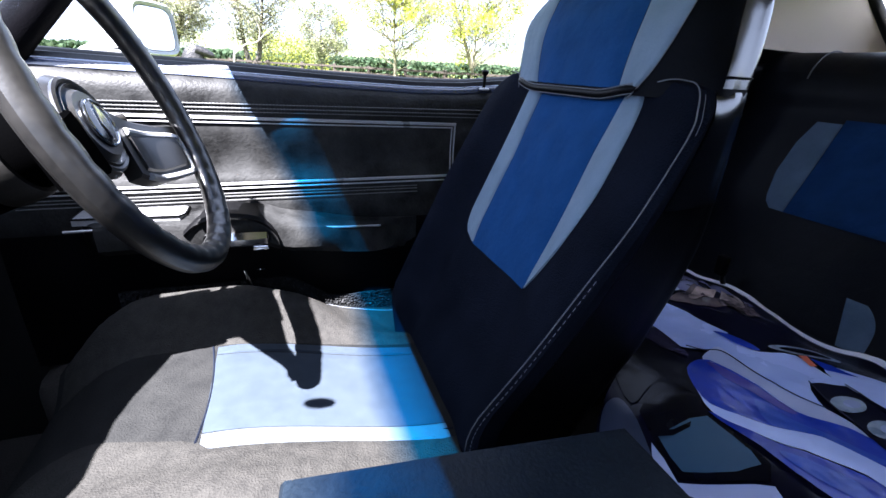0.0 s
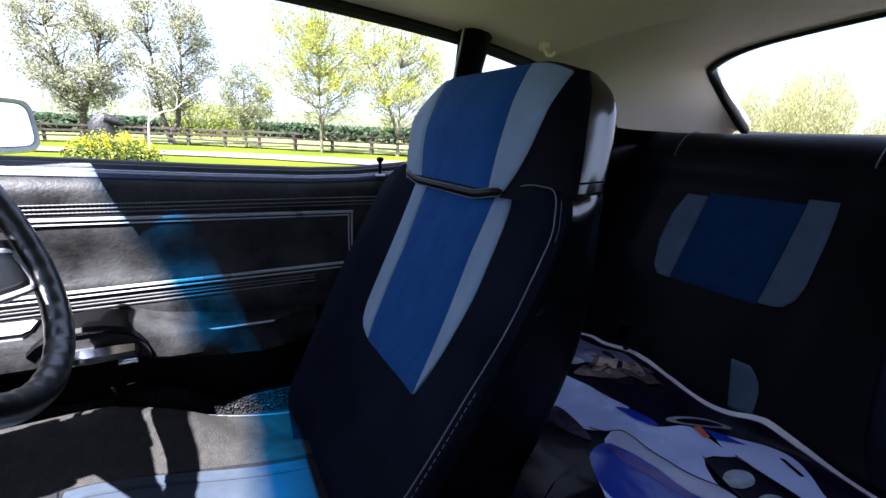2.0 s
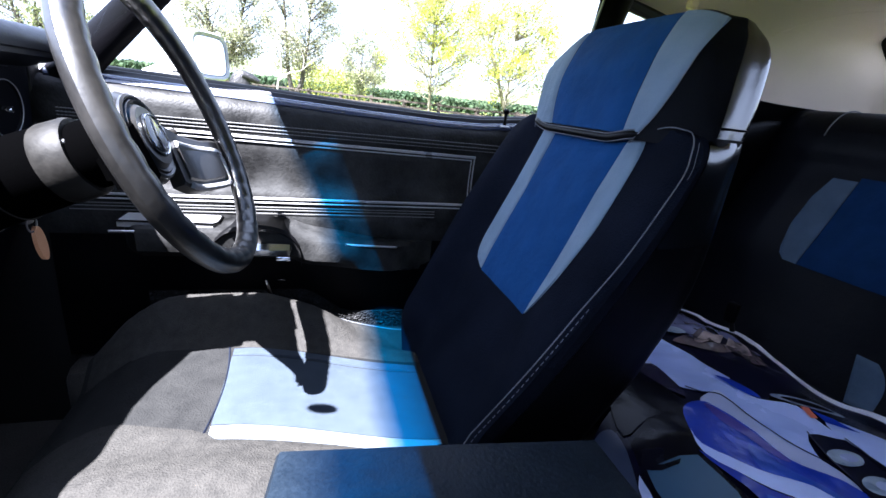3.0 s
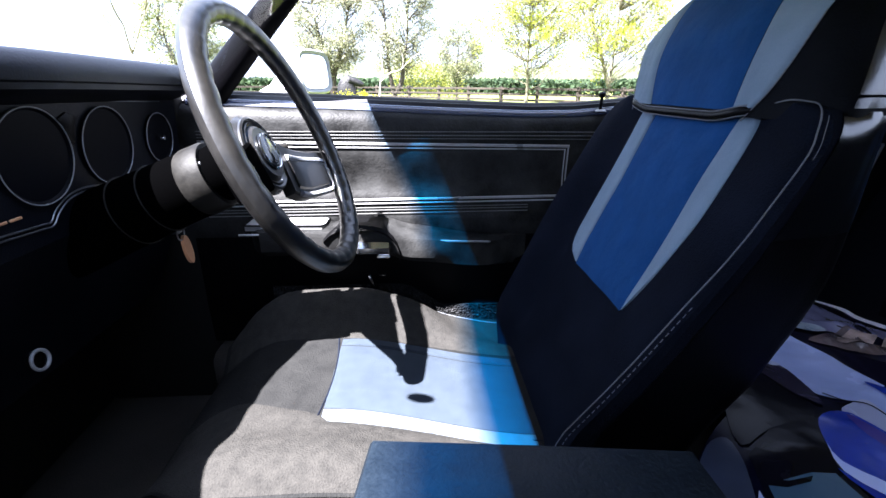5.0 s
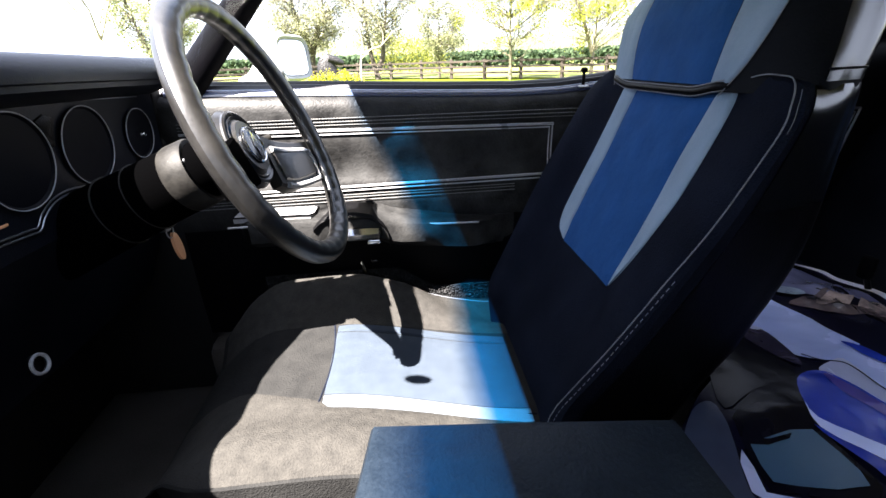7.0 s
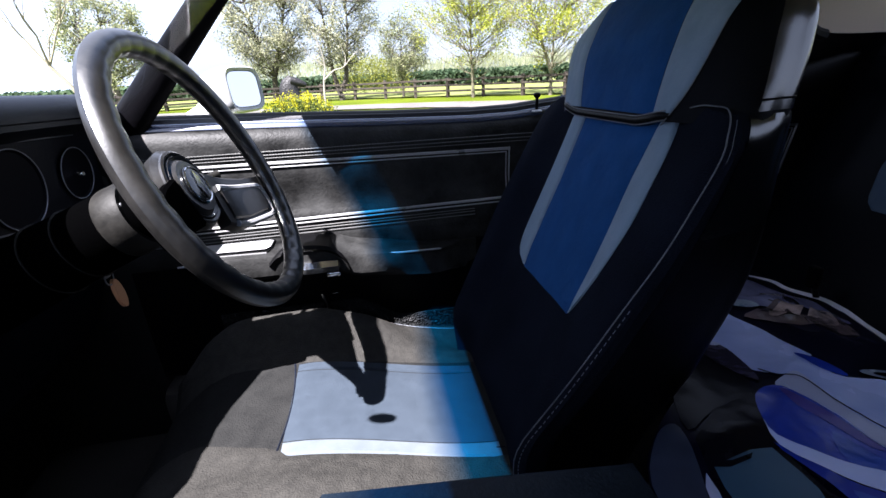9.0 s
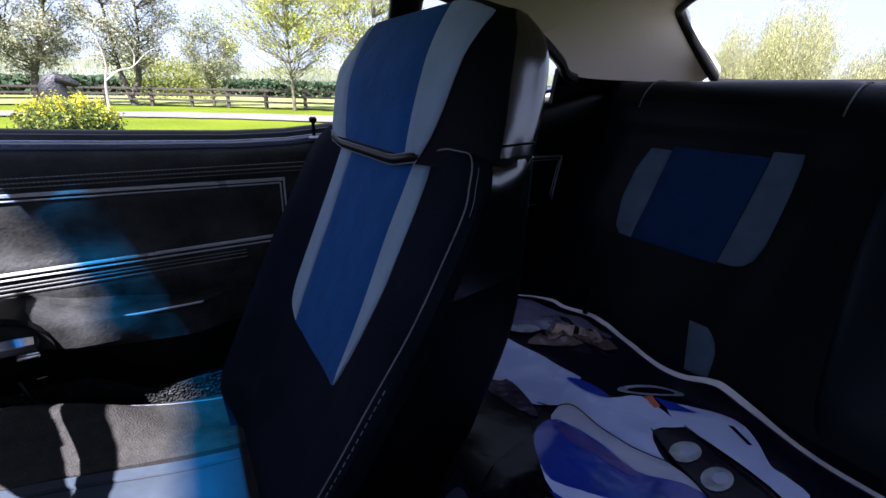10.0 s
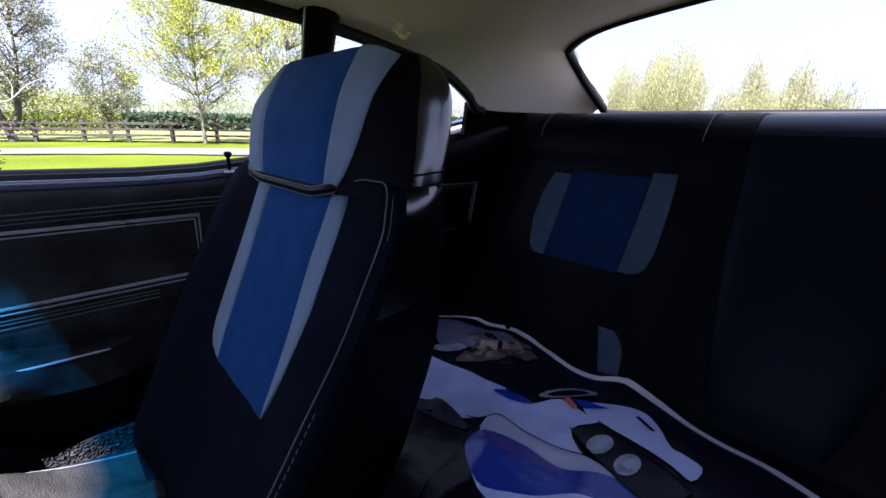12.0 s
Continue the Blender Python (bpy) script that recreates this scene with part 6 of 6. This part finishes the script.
alone("parcel_shelf", slab(lambda u, v: (lerp(1.42, 1.75, v), lerp(2 * YC - 0.97, 0.97, u), 1.066), 8, 3, (0, 0, -0.02)), VINYL, "black vinyl parcel shelf under the rear window", "parcel shelf", kind="structure")

# ---- printed banner over the rear seat ----
def banner_z(x, y):
    return 0.556 + 0.012 * noise.noise((x * 5, y * 5, 3)) + 0.02 * noise.noise((x * 2.2, y * 2.6, 9)) - 0.025 * ease(0.86, 1.0, x) - 0.02 * ease(0.55, 0.4, x) + 0.016 * (0.5 - abs(noise.noise((x * 4 + y * 2, y * 7 - x * 3, 17)))) + 0.03 * math.exp(-((x - 0.9) ** 2 + (y - 0.64) ** 2) / 0.006) * noise.noise((x * 26, y * 22, 23))


FAR_EDGE = spline([(0.82, 0.95, 0), (0.86, 0.906, 0), (0.949, 0.871, 0), (1.002, 0.818, 0), (1.006, 0.773, 0), (1.022, 0.693, 0), (1.008, 0.595, 0), (0.992, 0.501, 0), (0.996, 0.442, 0), (1.022, 0.405, 0), (1.028, 0.379, 0), (1.003, 0.312, 0), (0.958, 0.229, 0), (0.95, 0.134, 0), (0.92, -0.05, 0)], 66)
NEAR_EDGE = spline([(0.68, 0.95, 0), (0.66, 0.84, 0), (0.64, 0.74, 0), (0.61, 0.65, 0), (0.57, 0.56, 0), (0.52, 0.49, 0), (0.45, 0.44, 0), (0.39, 0.38, 0), (0.365, 0.3, 0), (0.36, 0.22, 0), (0.34, 0.1, 0), (0.3, -0.05, 0)], 66)


def edge_at(line, v):
    i = min(65, int(v * 66))
    return line[i].lerp(line[i + 1], v * 66 - i)


def banner_fn(u, v, lift=0.0):
    a, b = edge_at(NEAR_EDGE, v), edge_at(FAR_EDGE, v)
    p = a.lerp(b, u)
    return (p.x, p.y, banner_z(p.x, p.y) + lift)


ban = thing("banner", (0.7, 0.4, 0.5), "creased glossy printed banner with a vehicle picture over the rear seat", "banner")
part("sheet", slab(banner_fn, 60, 99, (0, 0, -0.002)), PRINT_DARK, ban)
part("border", slab(lambda u, v: banner_fn(lerp(0.968, 1.0, u), v, 0.0015), 3, 99, (0, 0, -0.003)), PRINT_EDGE, ban, "white border")


def printed(name, outline, material, label="", lift=0.002, smooth_edge=False):
    """A printed shape, or a painted glint or shade: an outline on the plan, laid on the sheet's folds."""
    c = Vector((sum(p[0] for p in outline) / len(outline), sum(p[1] for p in outline) / len(outline), 0))
    ringn = [Vector((x, y, 0)) for x, y in outline]
    if smooth_edge:
        n = len(ringn)
        ringn = [0.5 * (2 * b + (d - a) * t + (2 * a - 5 * b + 4 * d - e) * t * t + (3 * b - a - 3 * d + e) * t ** 3)
                 for a, b, d, e in ((ringn[i - 1], ringn[i], ringn[(i + 1) % n], ringn[(i + 2) % n]) for i in range(n)) for t in (0.0, 0.33, 0.67)]
    dense = []
    for a, b in zip(ringn, ringn[1:] + ringn[:1]):
        dense += [a.lerp(b, k / 4) for k in range(4)]
    bm = bmesh.new()
    bm.faces.new([bm.verts.new((p.x, p.y, 0)) for p in dense])
    bmesh.ops.triangulate(bm, faces=bm.faces[:])
    for _ in range(3):
        long = [e for e in bm.edges if e.calc_length() > 0.03]
        if long:
            bmesh.ops.subdivide_edges(bm, edges=long, cuts=1)
            bmesh.ops.triangulate(bm, faces=bm.faces[:])
    for v in bm.verts:
        v.co.z = banner_z(v.co.x, v.co.y) + lift
    return part(name, bm, material, ban, label)


def ring_of(cx, cy, ax, ay, bx, by, n=16):
    return [(cx + ax * math.cos(a) + bx * math.sin(a), cy + ay * math.cos(a) + by * math.sin(a)) for a in (6.2832 * k / n for k in range(n))]


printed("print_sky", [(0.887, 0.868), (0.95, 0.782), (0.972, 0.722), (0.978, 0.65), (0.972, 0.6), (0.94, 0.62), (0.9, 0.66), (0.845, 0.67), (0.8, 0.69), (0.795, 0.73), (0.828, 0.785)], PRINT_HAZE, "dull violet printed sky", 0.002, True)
# dark patch painted in for the shade on the sheet's near folds
printed("fold_shade", [(0.6, 0.598), (0.612, 0.54), (0.622, 0.48), (0.599, 0.443), (0.523, 0.429), (0.47, 0.41), (0.5, 0.49), (0.55, 0.56)], PRINT_BLACK, "black patch painted as shade among the folds", 0.0024, True)
printed("print_body", [(0.62, 0.6), (0.65, 0.64), (0.66, 0.7), (0.714, 0.738), (0.74, 0.71), (0.753, 0.656), (0.766, 0.59), (0.774, 0.507), (0.754, 0.515), (0.75, 0.477), (0.764, 0.44), (0.819, 0.416), (0.819, 0.362), (0.816, 0.337), (0.763, 0.356), (0.724, 0.304), (0.718, 0.246), (0.718, 0.19), (0.688, 0.2), (0.688, 0.258), (0.669, 0.301), (0.65, 0.359), (0.64, 0.441), (0.683, 0.455), (0.652, 0.492), (0.64, 0.545)], PRINT_WHITE, "white printed bodywork", 0.0025, True)
printed("print_panel", [(0.705, 0.47), (0.702, 0.43), (0.695, 0.385), (0.704, 0.346), (0.726, 0.304), (0.716, 0.25), (0.7, 0.282), (0.677, 0.318), (0.672, 0.375), (0.66, 0.416), (0.641, 0.446), (0.672, 0.462)], PRINT_PALE, "pale grey printed door panel", 0.0036, True)
printed("print_fender", [(0.855, 0.38), (0.904, 0.33), (0.907, 0.298), (0.877, 0.264), (0.841, 0.232), (0.834, 0.216), (0.83, 0.18), (0.79, 0.18), (0.8, 0.213), (0.81, 0.252), (0.814, 0.293), (0.814, 0.336), (0.825, 0.371)], PRINT_WHITE, "white printed fender", 0.003, True)
printed("print_slot", [(0.878, 0.305), (0.884, 0.3), (0.86, 0.262), (0.856, 0.266)], PRINT_DARK, "dark printed slot", 0.0045)
printed("print_patch", [(0.836, 0.404), (0.855, 0.38), (0.864, 0.345), (0.829, 0.373)], PRINT_BLUE, "blue printed patch", 0.0045)
printed("print_mark", [(0.82, 0.413), (0.835, 0.408), (0.824, 0.384), (0.811, 0.386)], PRINT_RED, "red printed mark", 0.005)
printed("print_lamp_panel", [(0.76, 0.355), (0.813, 0.335), (0.802, 0.286), (0.785, 0.217), (0.775, 0.17), (0.7, 0.18), (0.711, 0.235), (0.733, 0.294)], PRINT_DARK, "black printed lamp panel", 0.0045)
for c in ((0.763, 0.304, 0.018, -0.013, -0.02, -0.012), (0.753, 0.254, 0.018, -0.012, -0.021, -0.011)):
    printed("print_lamp", ring_of(*c), PRINT_GREY, "round printed headlamp", 0.006)
    printed("print_lamp_rim", ring_of(c[0] + 0.004, c[1] - 0.002, c[2] * 0.5, c[3] * 0.5, c[4] * 0.5, c[5] * 0.5), PRINT_PALE, "bright printed lamp centre", 0.0072)
printed("print_wheel", ring_of(0.851, 0.42, 0.056, -0.028, -0.015, -0.011), PRINT_GREY, "grey printed wheel", 0.004)
printed("print_tyre", ring_of(0.848, 0.418, 0.04, -0.02, -0.009, -0.0065), PRINT_DARK, "dark printed wheel centre", 0.0052)
printed("print_arch", [(0.75, 0.519), (0.767, 0.496), (0.768, 0.443), (0.754, 0.45), (0.745, 0.48)], PRINT_BLUE, "blue printed patch", 0.0045, True)
# painted reflection and glints of the glossy sheet, not part of its picture
printed("sheet_reflection", [(0.77, 0.648), (0.829, 0.664), (0.885, 0.68), (0.93, 0.66), (0.95, 0.61), (0.945, 0.56), (0.9, 0.565), (0.833, 0.6)], SHEET_REFLECTION, "brown reflection painted on the glossy sheet", 0.003, True)
printed("sheet_glint", [(0.812, 0.634), (0.85, 0.66), (0.9, 0.674), (0.915, 0.659), (0.88, 0.63), (0.836, 0.627)], SHEET_GLINT, "tan glint painted on a crease", 0.0038, True)
printed("sheet_glint", [(0.92, 0.643), (0.945, 0.63), (0.931, 0.592), (0.904, 0.586), (0.88, 0.609)], SHEET_GLINT, "tan glint painted on a crease", 0.0038, True)
printed("print_mark", [(0.678, 0.68), (0.691, 0.681), (0.695, 0.669), (0.682, 0.667)], PRINT_DARK, "small dark printed mark", 0.0045)
printed("print_side_lamp", ring_of(0.797, 0.698, 0.03, -0.026, 0.012, 0.014), PRINT_GREY, "grey printed lamp", 0.0045)
# sheen and lit edge of a fold, painted on
printed("fold_shine", [(0.603, 0.6), (0.645, 0.59), (0.664, 0.566), (0.655, 0.514), (0.634, 0.467), (0.624, 0.489), (0.614, 0.544)], SHEET_SHINE, "dull sheen painted on a fold", 0.003, True)
printed("fold_light", [(0.602, 0.602), (0.622, 0.612), (0.655, 0.585), (0.66, 0.578), (0.642, 0.578), (0.62, 0.6)], PRINT_PALE, "thin pale streak painted as a lit fold", 0.0045, True)
printed("print_stripe", [(0.6, 0.438), (0.637, 0.447), (0.66, 0.416), (0.669, 0.375), (0.674, 0.318), (0.699, 0.285), (0.715, 0.255), (0.725, 0.2), (0.67, 0.19), (0.668, 0.23), (0.642, 0.275), (0.602, 0.307), (0.562, 0.362), (0.569, 0.393)], PRINT_BLUE, "deep blue printed stripe", 0.004, True)
printed("print_tint", [(0.636, 0.352), (0.65, 0.305), (0.668, 0.262), (0.69, 0.215), (0.668, 0.226), (0.642, 0.275), (0.608, 0.305)], PRINT_MID, "mid blue printed streak", 0.0048, True)
printed("print_tint", [(0.638, 0.437), (0.655, 0.409), (0.664, 0.371), (0.672, 0.316), (0.658, 0.32), (0.645, 0.364), (0.632, 0.4)], PRINT_VIOLET, "violet printed streak", 0.0048, True)
printed("print_flash", [(0.569, 0.393), (0.562, 0.362), (0.602, 0.307), (0.642, 0.275), (0.668, 0.23), (0.68, 0.17), (0.64, 0.17), (0.636, 0.212), (0.606, 0.251), (0.578, 0.289), (0.552, 0.348)], PRINT_WHITE, "white printed flash", 0.0055, True)
printed("print_lower_stripe", [(0.549, 0.354), (0.578, 0.287), (0.606, 0.249), (0.634, 0.212), (0.638, 0.175), (0.58, 0.175), (0.557, 0.219), (0.556, 0.281)], PRINT_BLUE, "deep blue printed stripe", 0.0048, True)
printed("print_tint", [(0.57, 0.27), (0.59, 0.245), (0.612, 0.21), (0.6, 0.18), (0.575, 0.215), (0.565, 0.245)], PRINT_MID, "mid blue printed streak", 0.0056, True)
printed("print_window_frame", [(0.599, 0.443), (0.578, 0.401), (0.553, 0.359), (0.549, 0.314), (0.542, 0.259), (0.519, 0.242), (0.489, 0.262), (0.444, 0.291), (0.45, 0.336), (0.466, 0.39), (0.523, 0.429)], PRINT_BLACK, "black printed window frame", 0.0035)
printed("print_window", [(0.462, 0.35), (0.516, 0.353), (0.541, 0.347), (0.541, 0.31), (0.538, 0.281), (0.53, 0.262), (0.501, 0.268), (0.474, 0.284), (0.453, 0.298), (0.455, 0.321)], PRINT_GLASS, "blue-grey printed window", 0.0045)
printed("print_bar", [(0.458, 0.349), (0.479, 0.341), (0.507, 0.342), (0.514, 0.348), (0.486, 0.348), (0.465, 0.356)], PRINT_BLACK, "black printed bar", 0.0055)
printed("print_sill", [(0.448, 0.345), (0.446, 0.32), (0.438, 0.289), (0.486, 0.257), (0.518, 0.236), (0.51, 0.215), (0.448, 0.252), (0.424, 0.293), (0.436, 0.33)], PRINT_PALE, "pale printed sill", 0.0045)
printed("print_ground", [(0.45, 0.43), (0.464, 0.418), (0.446, 0.355), (0.424, 0.293), (0.43, 0.24), (0.375, 0.26), (0.378, 0.351), (0.42, 0.41)], PRINT_DULL, "dull slate printed ground", 0.003, True)
for line in ([(0.654, 0.491), (0.665, 0.464), (0.694, 0.453), (0.693, 0.399), (0.701, 0.353), (0.726, 0.302)], [(0.813, 0.337), (0.802, 0.286), (0.785, 0.217), (0.77, 0.17)], [(0.76, 0.357), (0.733, 0.296), (0.711, 0.235), (0.7, 0.18)]):
    pts = spline([(x, y, 0) for x, y in line], 30)
    part("print_line", tube([(p.x, p.y, banner_z(p.x, p.y) + 0.0065) for p in pts], 0.0009, 5), PRINT_DARK, ban)
